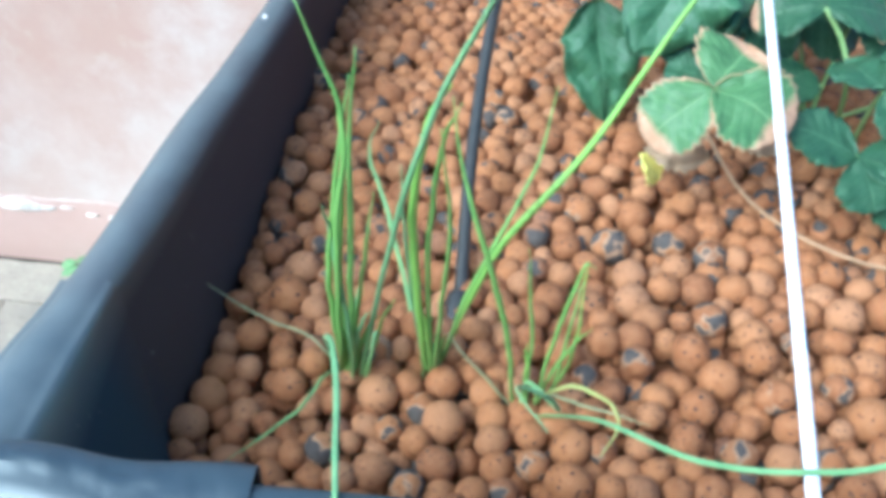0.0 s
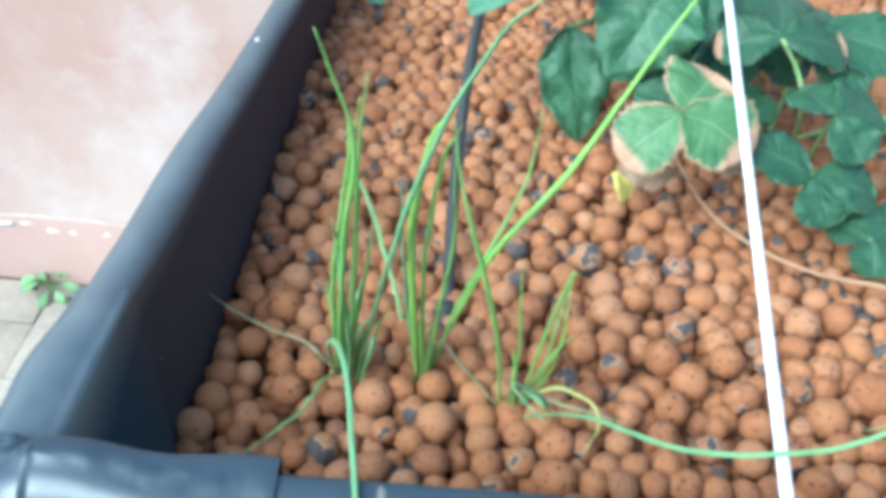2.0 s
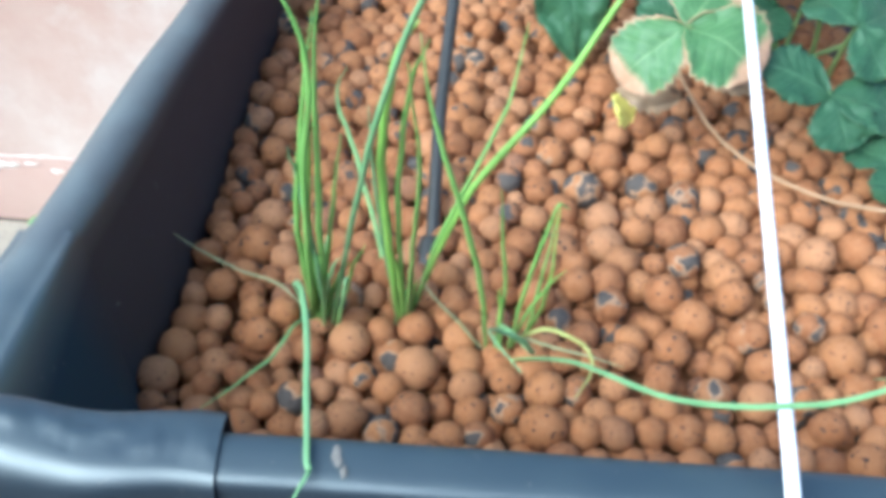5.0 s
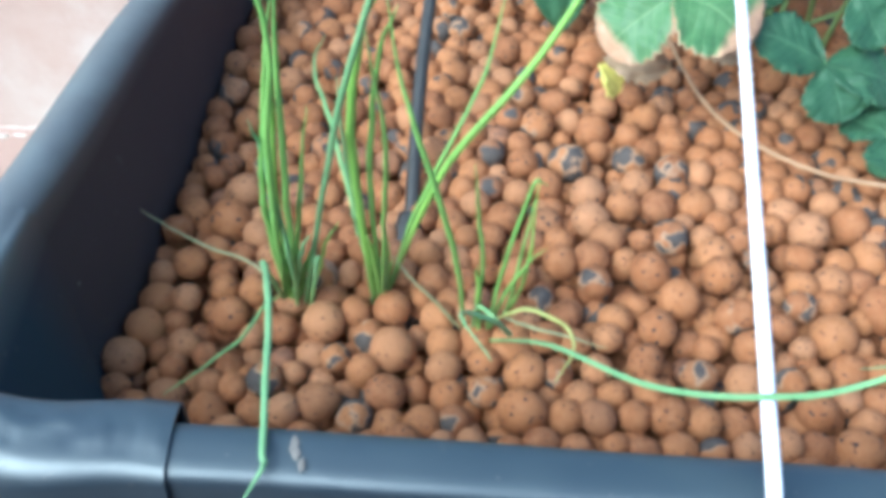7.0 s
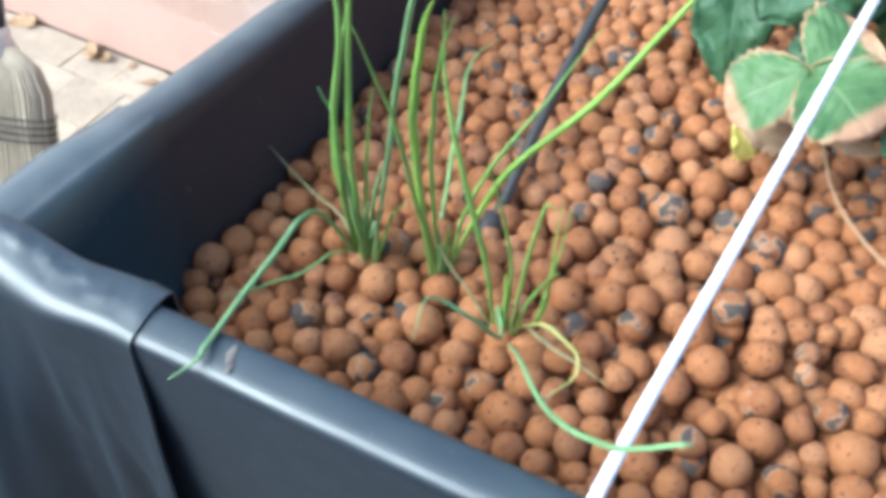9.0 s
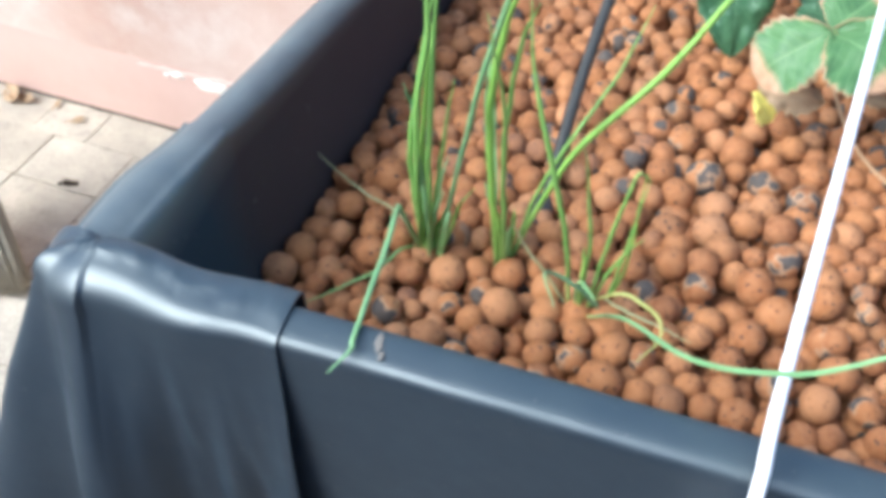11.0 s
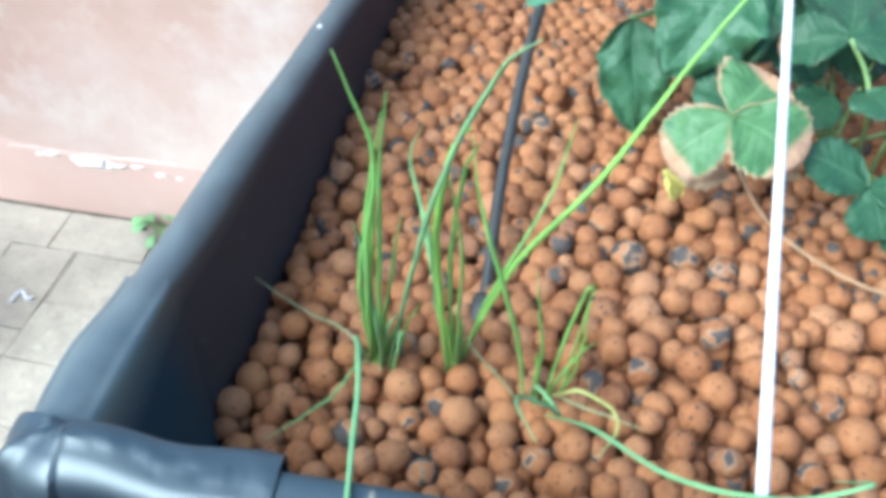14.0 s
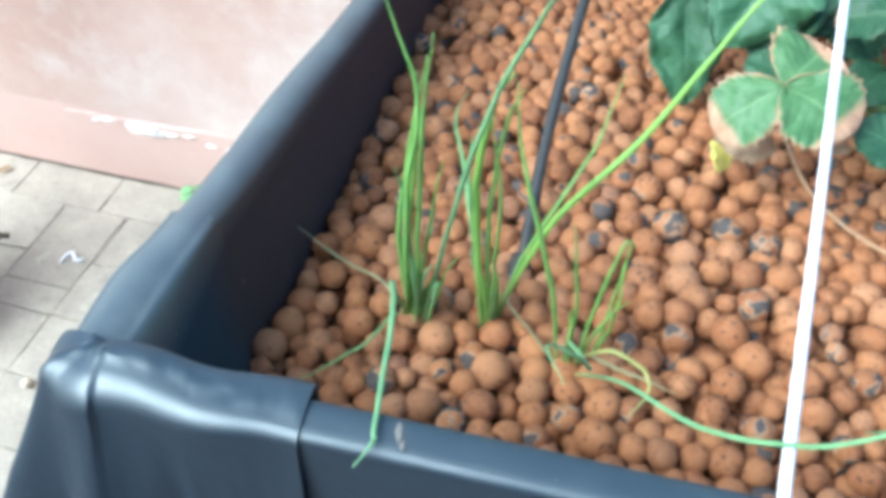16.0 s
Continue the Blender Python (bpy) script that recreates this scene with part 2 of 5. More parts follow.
def chive_material(name, low, high):
    """Hollow green stalks, paler and yellower where they leave the bulb."""
    m, nt, b = shader(name, 0.42, spec=0.4)
    tc = nt.nodes.new("ShaderNodeTexCoord").outputs["Object"]
    f = noise_tex(nt, tc, 60.0, 5.0, 0.6)
    sep = nt.nodes.new("ShaderNodeSeparateXYZ")
    link(nt, nt.nodes.new("ShaderNodeNewGeometry").outputs["Position"], sep.inputs[0])
    foot = node(nt, "MapRange", {"From Min": 0.872, "From Max": 0.912, "To Min": 0.75, "To Max": 0.0})
    link(nt, sep.outputs[2], foot.inputs["Value"])
    c = mixc(nt, foot.outputs[0], mixc(nt, f, low, high), (0.27, 0.42, 0.12))
    link(nt, c, b.inputs["Base Color"])
    bump(nt, b, f, 0.2, 0.0004)
    return m


M_CLAY = clay_material("expanded_clay", False, "few", False)
M_CLAY_DARK = clay_material("broken_expanded_clay", False, "most", False)
M_CLAY_SPOT = clay_material("porous_expanded_clay", False, "few", True)
M_CLAY_BULK = clay_material("expanded_clay_fill", True, "some", False)
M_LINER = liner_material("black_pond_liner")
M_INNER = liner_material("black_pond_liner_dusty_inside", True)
M_PLASTER = plaster_material()
M_PLINTH = simple_material("plinth_plaster", (0.52, 0.345, 0.280), (0.61, 0.450, 0.380), 11.0, 0.9, spec=0.2, bumpy=0.4, dist=0.004)
M_ADDED_WALL = simple_material("brown_wall", (0.15, 0.11, 0.08), (0.26, 0.20, 0.15), 6.0, 0.85, spec=0.2, bumpy=0.3, dist=0.004)
M_CHIP = simple_material("bare_white_render", (0.80, 0.74, 0.66), (0.90, 0.86, 0.79), 60.0, 0.9, spec=0.2, bumpy=0.5)
M_PAVER = concrete_material("concrete_paver", (0.445, 0.388, 0.305), (0.555, 0.490, 0.39))
M_SAND = simple_material("joint_sand", (0.09, 0.08, 0.065), (0.18, 0.16, 0.13), 60.0, 0.95, spec=0.1, bumpy=0.5, dist=0.003)
M_CLAY_DUST = simple_material("clay_dust", (0.20, 0.085, 0.040), (0.30, 0.135, 0.065), 150.0, 0.95, spec=0.1, bumpy=0.5)
M_CHIVE = chive_material("chive_green", (0.145, 0.30, 0.058), (0.255, 0.44, 0.110))
M_CHIVE_PALE = chive_material("chive_bluish_green", (0.150, 0.305, 0.125), (0.255, 0.430, 0.20))
M_CHIVE_LIME = chive_material("chive_lime_green", (0.185, 0.36, 0.055), (0.30, 0.49, 0.10))
M_CHIVE_DRY = simple_material("chive_dry_yellow", (0.27, 0.30, 0.12), (0.46, 0.42, 0.24), 80.0, 0.6)
M_CHIVE_YELLOW = simple_material("chive_yellowed", (0.40, 0.44, 0.10), (0.58, 0.58, 0.20), 80.0, 0.6)
M_LEAF = leaf_material("strawberry_leaf", (0.025, 0.074, 0.033), (0.054, 0.124, 0.056), (0.094, 0.176, 0.086))
M_LEAF_BROWN = leaf_material("strawberry_leaf_scorched", (0.056, 0.135, 0.046), (0.112, 0.215, 0.080), (0.18, 0.29, 0.12), 0.24)
M_LEAF_EDGE = leaf_material("strawberry_leaf_dry_edge", (0.025, 0.070, 0.031), (0.051, 0.116, 0.052), (0.090, 0.168, 0.080), 0.13)
M_BEAN = leaf_material("smooth_dark_leaf", (0.032, 0.092, 0.040), (0.064, 0.148, 0.067), (0.100, 0.195, 0.100), gloss=0.5, crinkle=0.28)
M_BIG = leaf_material("large_pale_leaf", (0.070, 0.180, 0.098), (0.108, 0.232, 0.130), (0.13, 0.26, 0.15))
M_WEED = leaf_material("weed_leaf", (0.15, 0.30, 0.11), (0.26, 0.42, 0.19), (0.32, 0.47, 0.24))
M_YELLOW = simple_material("yellowed_leaf_tip", (0.72, 0.64, 0.06), (0.90, 0.85, 0.28), 140.0, 0.6)
M_STALK = simple_material("leaf_stalk", (0.16, 0.28, 0.08), (0.30, 0.42, 0.16), 80.0, 0.5)
M_RUNNER = simple_material("dry_runner", (0.30, 0.17, 0.08), (0.50, 0.32, 0.18), 120.0, 0.7)
M_TUBE = simple_material("black_drip_tube", (0.030, 0.030, 0.027), (0.058, 0.056, 0.050), 60.0, 0.42, spec=0.5)
M_CORD = simple_material("white_cord", (0.84, 0.85, 0.87), (0.92, 0.92, 0.92), 300.0, 0.6, bumpy=0.3, dist=0.0004)
M_STRAW = simple_material("broom_straw", (0.32, 0.28, 0.20), (0.50, 0.45, 0.345), 90.0, 0.8, bumpy=0.3)
M_BAND = simple_material("dark_twine", (0.03, 0.03, 0.035), (0.07, 0.065, 0.06), 200.0, 0.8)
M_FERRULE = simple_material("dull_tin", (0.58, 0.59, 0.60), (0.74, 0.74, 0.75), 40.0, 0.48, metal=0.7)
M_HANDLE = simple_material("dark_blue_sleeve", (0.03, 0.035, 0.06), (0.06, 0.065, 0.10), 40.0, 0.5)
M_DRYLEAF = simple_material("dry_leaf", (0.27, 0.175, 0.095), (0.47, 0.345, 0.21), 70.0, 0.8, bumpy=0.4)
M_STONE = simple_material("pale_pebble", (0.50, 0.42, 0.30), (0.68, 0.60, 0.46), 90.0, 0.8, bumpy=0.3)
M_SOIL = simple_material("dark_soil", (0.03, 0.024, 0.018), (0.08, 0.062, 0.046), 200.0, 0.95, spec=0.1, bumpy=0.5)
M_WHITE = simple_material("white_plastic", (0.78, 0.79, 0.80), (0.86, 0.86, 0.86), 20.0, 0.5)
M_MUD = simple_material("dried_mud", (0.12, 0.115, 0.10), (0.25, 0.225, 0.19), 500.0, 0.9, bumpy=0.3)


# ---- mesh helpers ----
def obj(name, bm, mat, parent=None, label="", smooth=True):
    me = bpy.data.meshes.new(name)
    bmesh.ops.recalc_face_normals(bm, faces=bm.faces)
    bm.to_mesh(me)
    bm.free()
    me.materials.append(mat)
    if smooth:
        me.shade_smooth()
    ob = new(name, me)
    if parent is not None:
        ob.parent = parent
    if label:
        ob["label"] = label
    return ob


def part(name, bm, mat, parent, label="", smooth=True):
    return obj(name, bm, mat, parent, label, smooth)


def spline(points, n):
    """Smooth curve through the points."""
    p = [Vector(q) for q in points]
    p = [2 * p[0] - p[1], *p, 2 * p[-1] - p[-2]]
    k, out = len(p) - 3, []
    for i in range(n):
        s = i / (n - 1) * k * 0.999999
        j = int(s)
        f = s - j
        a, b, c, d = p[j:j + 4]
        out.append(0.5 * (2 * b + (c - a) * f + (2 * a - 5 * b + 4 * c - d) * f * f + (3 * b - a - 3 * c + d) * f ** 3))
    return out


def tube(bm, path, radii, sides=8, twist=0.0, flat=1.0):
    rings, ref = [], Vector((0.3, 0.9, 0.2)).normalized()
    n = len(path)
    for i, p in enumerate(path):
        d = (path[min(i + 1, n - 1)] - path[max(i - 1, 0)]).normalized()
        a = (ref - d * ref.dot(d)).normalized()
        ref = a
        b = d.cross(a)
        r = radii[i] if isinstance(radii, (list, tuple)) else radii
        rings.append([bm.verts.new(p + r * (math.cos(t) * a + flat * math.sin(t) * b)) for t in (2 * math.pi * k / sides + twist * i for k in range(sides))])
    for r0, r1 in zip(rings, rings[1:]):
        for k in range(sides):
            bm.faces.new((r0[k], r0[(k + 1) % sides], r1[(k + 1) % sides], r1[k]))
    bm.faces.new(rings[0][::-1])
    bm.faces.new(rings[-1])


def sheet(bm, rows):
    """A skin over rows of points."""
    vs = [[bm.verts.new(p) for p in row] for row in rows]
    for a, b in zip(vs, vs[1:]):
        for k in range(len(a) - 1):
            bm.faces.new((a[k], a[k + 1], b[k + 1], b[k]))
    return vs


def box(bm, lo, hi, m=None, bevel=0.0):
    v = [bm.verts.new(Vector((x, y, z))) for x in (lo[0], hi[0]) for y in (lo[1], hi[1]) for z in (lo[2], hi[2])]
    for f in ((0, 1, 3, 2), (4, 6, 7, 5), (0, 4, 5, 1), (2, 3, 7, 6), (0, 2, 6, 4), (1, 5, 7, 3)):
        bm.faces.new([v[i] for i in f])
    if bevel:
        bmesh.ops.bevel(bm, geom=bm.edges[:], offset=bevel, segments=2, affect="EDGES")
    if m is not None:
        bm.transform(m)


def thing(name, label, category, at=(0, 0, 0), group="", kind=""):
    e = new(name)
    e.location = at
    e.empty_display_size = 0.05
    return tagged(e, label, category, group, kind)


def settle(root):
    """Keep the parts of a thing where they were modelled, in world places."""
    inv = Matrix.Translation(root.location).inverted()
    for c in root.children_recursive:
        if c.parent == root:
            c.matrix_parent_inverse = inv
    return root


# ---- the setting: paved ground and plastered wall ----
YARD = pose(-0.576, 0.979, 0.0, 0, 0, -5.0)
bm = bmesh.new()
s = 60.0
sheet(bm, [[Vector((x, y, -0.006)) for x in (-s, -3, -1, 0, 1, 3, s)] for y in (-s, -3, -1, 0, 1, 3, s)])
ground = tagged(obj("ground", bm, M_SAND), "sandy ground under the paving", "ground", kind="structure")

bm = bmesh.new()
box(bm, (-6.0, 0.262, -0.3), (5.0, 0.50, 1.25), None)
bmesh.ops.subdivide_edges(bm, edges=bm.edges[:], cuts=1)
wall = tagged(obj("wall_north", bm, M_PLASTER, smooth=False), "salmon pink plastered garden wall, worn, with sun dapples painted into its patches", "wall", kind="structure")
wall.matrix_world = YARD


# unseen wall added behind the camera to hold back sky light
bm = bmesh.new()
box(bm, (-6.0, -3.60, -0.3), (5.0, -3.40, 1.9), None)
added_wall = tagged(obj("added_wall_south", bm, M_ADDED_WALL, smooth=False), "plain brown wall, unseen, added to hold back sky light", "wall", kind="structure")
added_wall.matrix_world = YARD


def plinth():
    """The lower band of the wall, a little proud, with a crumbling upper lip."""
    bm = bmesh.new()
    rows = []
    for i in range(401):
        x = -6.0 + i * 11.0 / 400
        e = 0.007 * noise.noise((x * 5, 0, 0)) + 0.003 * noise.noise((x * 31, 2, 0))
        rows.append([Vector((x, 0.2625, 0.166 + e)), Vector((x, 0.2612, 0.152 + e)), Vector((x, 0.2594, 0.132 + e)), Vector((x, 0.2582, 0.06)), Vector((x, 0.2588 + 0.0015 * noise.noise((x * 9, 5, 0)), 0.006)), Vector((x, 0.2600 + 0.002 * noise.noise((x * 19, 5, 0)), -0.012))])
    sheet(bm, rows)
    return obj("trim", bm, M_PLINTH)


p = tagged(plinth(), "darker salmon plinth band with a crumbling lip", "plinth", kind="structure")
p.matrix_world = YARD


def joint_soil():
    """Dark soil washed into the gap between wall and paving."""
    bm = bmesh.new()
    rows = []
    for i in range(500):
        x = -2.2 + i * 2.9 / 499
        n1, n2 = noise.noise((x * 17, 3, 0)), noise.noise((x * 60, 7, 0))
        front = 0.2560 - 0.0045 * max(0.0, n1) - 0.0015 * n2
        top = 0.0016 + 0.0012 * n2
        rows.append([Vector((x, 0.2600, top + 0.0012)), Vector((x, 0.5 * (front + 0.2600), top + 0.0010)), Vector((x, front, top)), Vector((x, front - 0.0012, -0.004))])
    sheet(bm, rows)
    return obj("joint_soil", bm, M_SOIL)


soil = tagged(joint_soil(), "dark soil in the gap below the wall", "soil", kind="stuff")
soil.matrix_world = YARD


def paint_chip(x, z, w, h, seed):
    """Flaked paint on the plinth's lip that bares the white render."""
    bm = bmesh.new()
    n, face = 40, 0.2590 - 0.00008 * seed
    rim = []
    for k in range(n):
        a = 2 * math.pi * k / n
        q = 1 + 0.95 * noise.noise((math.cos(a) * 2.6 + seed * 1.7, math.sin(a) * 2.6, seed * 3.1)) + 0.65 * noise.noise((math.cos(a) * 7, math.sin(a) * 7 + seed, 0.5))
        rim.append(Vector((x + w * q * math.cos(a), face, z + h * q * math.sin(a))))
    c = bm.verts.new((x, face, z))
    inner = [bm.verts.new(Vector((x, face, z)) + (r - Vector((x, face, z))) * 0.97) for r in rim]
    outer = [bm.verts.new(r + Vector((0, 0.0025, 0))) for r in rim]
    for k in range(n):
        j = (k + 1) % n
        bm.faces.new((c, inner[k], inner[j]))
        bm.faces.new((inner[k], outer[k], outer[j], inner[j]))
    return part("paint_chip", bm, M_CHIP, p, "white bare render where paint flaked")


CHIP_X = -0.160
chip_rnd = random.Random(14)
for k in range(22):
    paint_chip(CHIP_X + chip_rnd.triangular(-0.050, 0.045, -0.005), 0.137 + chip_rnd.uniform(-0.010, 0.009), chip_rnd.uniform(0.006, 0.016), chip_rnd.uniform(0.0020, 0.0068), k + 1)
for dx, dz, w, h, sd in ((-0.092, 0.004, 0.014, 0.0040, 13), (-0.118, 0.001, 0.006, 0.0026, 31), (-0.62, 0.0, 0.022, 0.005, 16), (-0.60, 0.006, 0.012, 0.003, 17), (0.075, 0.003, 0.009, 0.0022, 32), (0.118, -0.010, 0.010, 0.0030, 19), (0.155, -0.010, 0.006, 0.0022, 20), (0.215, -0.006, 0.005, 0.0030, 33), (0.250, -0.004, 0.006, 0.0030, 34)):
    paint_chip(CHIP_X + dx, 0.139 + dz, w, h, sd)


def paint_crack(x0, x1, z0, z1, seed):
    """A hair crack in the paint that shows white."""
    bm = bmesh.new()
    rows = []
    for i in range(90):
        f = i / 89
        x, z = x0 + (x1 - x0) * f, z0 + (z1 - z0) * f + 0.0030 * noise.noise((f * 7, seed, 0)) + 0.0012 * noise.noise((f * 31, seed, 2))
        h = max(0.00008, 0.0007 * (0.35 + noise.noise((f * 13, seed, 5))))
        y = 0.2590 + max(0.0, z - 0.132) * 0.09
        rows.append([Vector((x, y + 0.0010, z - h - 0.0003)), Vector((x, y - 0.0006, z - h)), Vector((x, y - 0.0006, z + h)), Vector((x, y + 0.0010, z + h + 0.0003))])
    sheet(bm, rows)
    return part("paint_crack", bm, M_CHIP, p, "fine white crack in the paint")


for x0, x1, z0, z1, sd in ((-0.340, -0.060, 0.150, 0.156, 2), (-0.065, 0.045, 0.157, 0.158, 1), (0.040, 0.330, 0.157, 0.152, 3)):
    paint_crack(x0, x1, z0, z1, sd)


# ---- the raised bed, wrapped in black liner ----
FRONT = 0.9568


def left_top(y):
    return 0.9490 - 0.045 * (min(y, 0.62) - 0.28)


def left_inner(y):
    return -0.0755 + 0.122 * (min(y, 0.62) - 0.277) + 0.05 * max(0.0, y - 0.62)


def left_foot(y):
    return -0.0645 + 0.065 * (y - 0.266)


def front_y(x):
    return 0.2055 - 0.055 * (x + 0.010)


bed = thing("planter_bed", "waist-high raised bed wrapped in black pond liner", "planter", (0.4, 0.7, 0.0))


def rim_round(n, width):
    """Offsets outwards and heights over a rounded rim."""
    out = []
    for k in range(n + 1):
        a = math.pi * k / n
        out.append((width / 2 * (1 - math.cos(a)), 0.010 * math.sin(a) ** 0.9))
    return out


def left_side():
    """One sheet of liner: up the inside, over the rounded rim and down the outside."""
    bm = bmesh.new()
    rows = []
    for i in range(150):
        y = 0.272 + i * (1.085 - 0.272) / 149
        w = 0.020 + 0.003 * noise.noise((y * 7, 1, 0))
        x0, wob = left_inner(y), 0.0015 * noise.noise((y * 14, 3, 0))
        top, row = left_top(y), []
        for k in range(14, 0, -1):
            d = k / 14
            s_ = min(1.0, d * 1.8)
            x = x0 + wob * (1 - d) + (left_foot(y) - x0) * s_ * s_ * (3 - 2 * s_)
            row.append(Vector((x + 0.0018 * d * noise.noise((y * 13, d * 2.6, 2)), y - 0.024 * s_ * (1.25 - y) / 0.965, top - 0.010 - d * 0.15)))
        for k, (o, h) in enumerate(rim_round(14, w)):
            row.append(Vector((x0 - o + wob, y, top - 0.010 + h + 0.0012 * noise.noise((y * 9, k * 0.2, 7)))))
        for k in range(1, 13):
            d = k / 12
            row.append(Vector((x0 - w - 0.006 * d - 0.010 * d * d + 0.005 * noise.noise((y * 8, d * 2, 4)), y, (top - 0.010) * (1 - d) + 0.002 * d)))
        rows.append(row)
    sheet(bm, rows)
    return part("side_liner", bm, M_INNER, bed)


def front_side():
    bm = bmesh.new()
    rows = []
    for i in range(170):
        x = -0.030 + i * (0.95 + 0.030) / 169
        w = 0.0164
        y0 = front_y(x)
        row = []
        for k in range(8):
            d = 1 - k / 7
            row.append(Vector((x, y0 + 0.001, FRONT - 0.004 - 0.15 * d)))
        for o, h in ((0.0005, -0.001), (0.0018, 0.0004), (0.0045, 0.0010), (0.0078, 0.0010), (0.0108, 0.0007), (0.0130, 0.0003), (0.0146, -0.0004), (0.0157, -0.0016), (0.0162, -0.0034), (0.0164, -0.0065)):
            row.append(Vector((x, y0 - o + 0.0006 * noise.noise((x * 20, 1, 3)), FRONT + h + 0.0008 * noise.noise((x * 12, o * 90, 5)))))
        for k in range(1, 15):
            d = k / 14
            row.append(Vector((x, y0 - w - 0.002 * d + 0.004 * d * noise.noise((x * 9, d * 3, 8)), (FRONT - 0.0065) * (1 - d) + 0.002 * d)))
        rows.append(row)
    sheet(bm, rows)
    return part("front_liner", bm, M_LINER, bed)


def far_sides():
    bm = bmesh.new()
    box(bm, (0.93, front_y(0.93) + 0.002, 0.0), (0.96, 1.085, FRONT - 0.004))
    box(bm, (left_inner(1.06), 1.06, 0.0), (0.929, 1.085, left_top(1.06) - 0.002))
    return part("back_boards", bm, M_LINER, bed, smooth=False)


def hang(inner, out, width, rise, flare, pleat, seed, lift=0.0, soft=0.008, lip=0.004):
    """One section of the folded liner: up over the rim in a soft roll, then down the outside."""
    up = FRONT + lift + rise
    row = [inner + out * 0.0004 + Vector((0, 0, FRONT - 0.020)), inner + out * 0.0002 + Vector((0, 0, FRONT - 0.008))]
    for k in range(4):
        a = math.pi / 2 * k / 3
        row.append(inner + out * (lip * (1 - math.cos(a))) + Vector((0, 0, up - lip + lip * math.sin(a))))
    rad = soft
    for k in range(1, 6):
        g = k / 6
        row.append(inner + out * (lip + (width - rad - lip) * g) + Vector((0, 0, up + 0.0010 * math.sin(math.pi * g) + 0.0009 * noise.noise((seed * 8, g * 2.2, 6)) + 0.0004 * noise.noise((seed * 21, g * 5, 2)))))
    for k in range(8):
        a = math.pi / 2 * k / 7
        row.append(inner + out * (width - rad + rad * math.sin(a)) + Vector((0, 0, up - rad + rad * math.cos(a))))
    for k in range(1, 31):
        d = k / 30
        drop = 0.45 * d
        bulge = flare * drop * (1 - 0.55 * d) + pleat * min(1.0, d * 5) * (0.5 + d) + 0.0055 * min(1, d * 4) * noise.noise((seed * 6, d * 5 + seed, 1)) + 0.0022 * min(1, d * 6) * noise.noise((seed * 9, d * 13 - seed * 4, 5))
        row.append(inner + out * (width + max(bulge, 0.0)) + Vector((0, 0, up - rad - drop)))
    return row


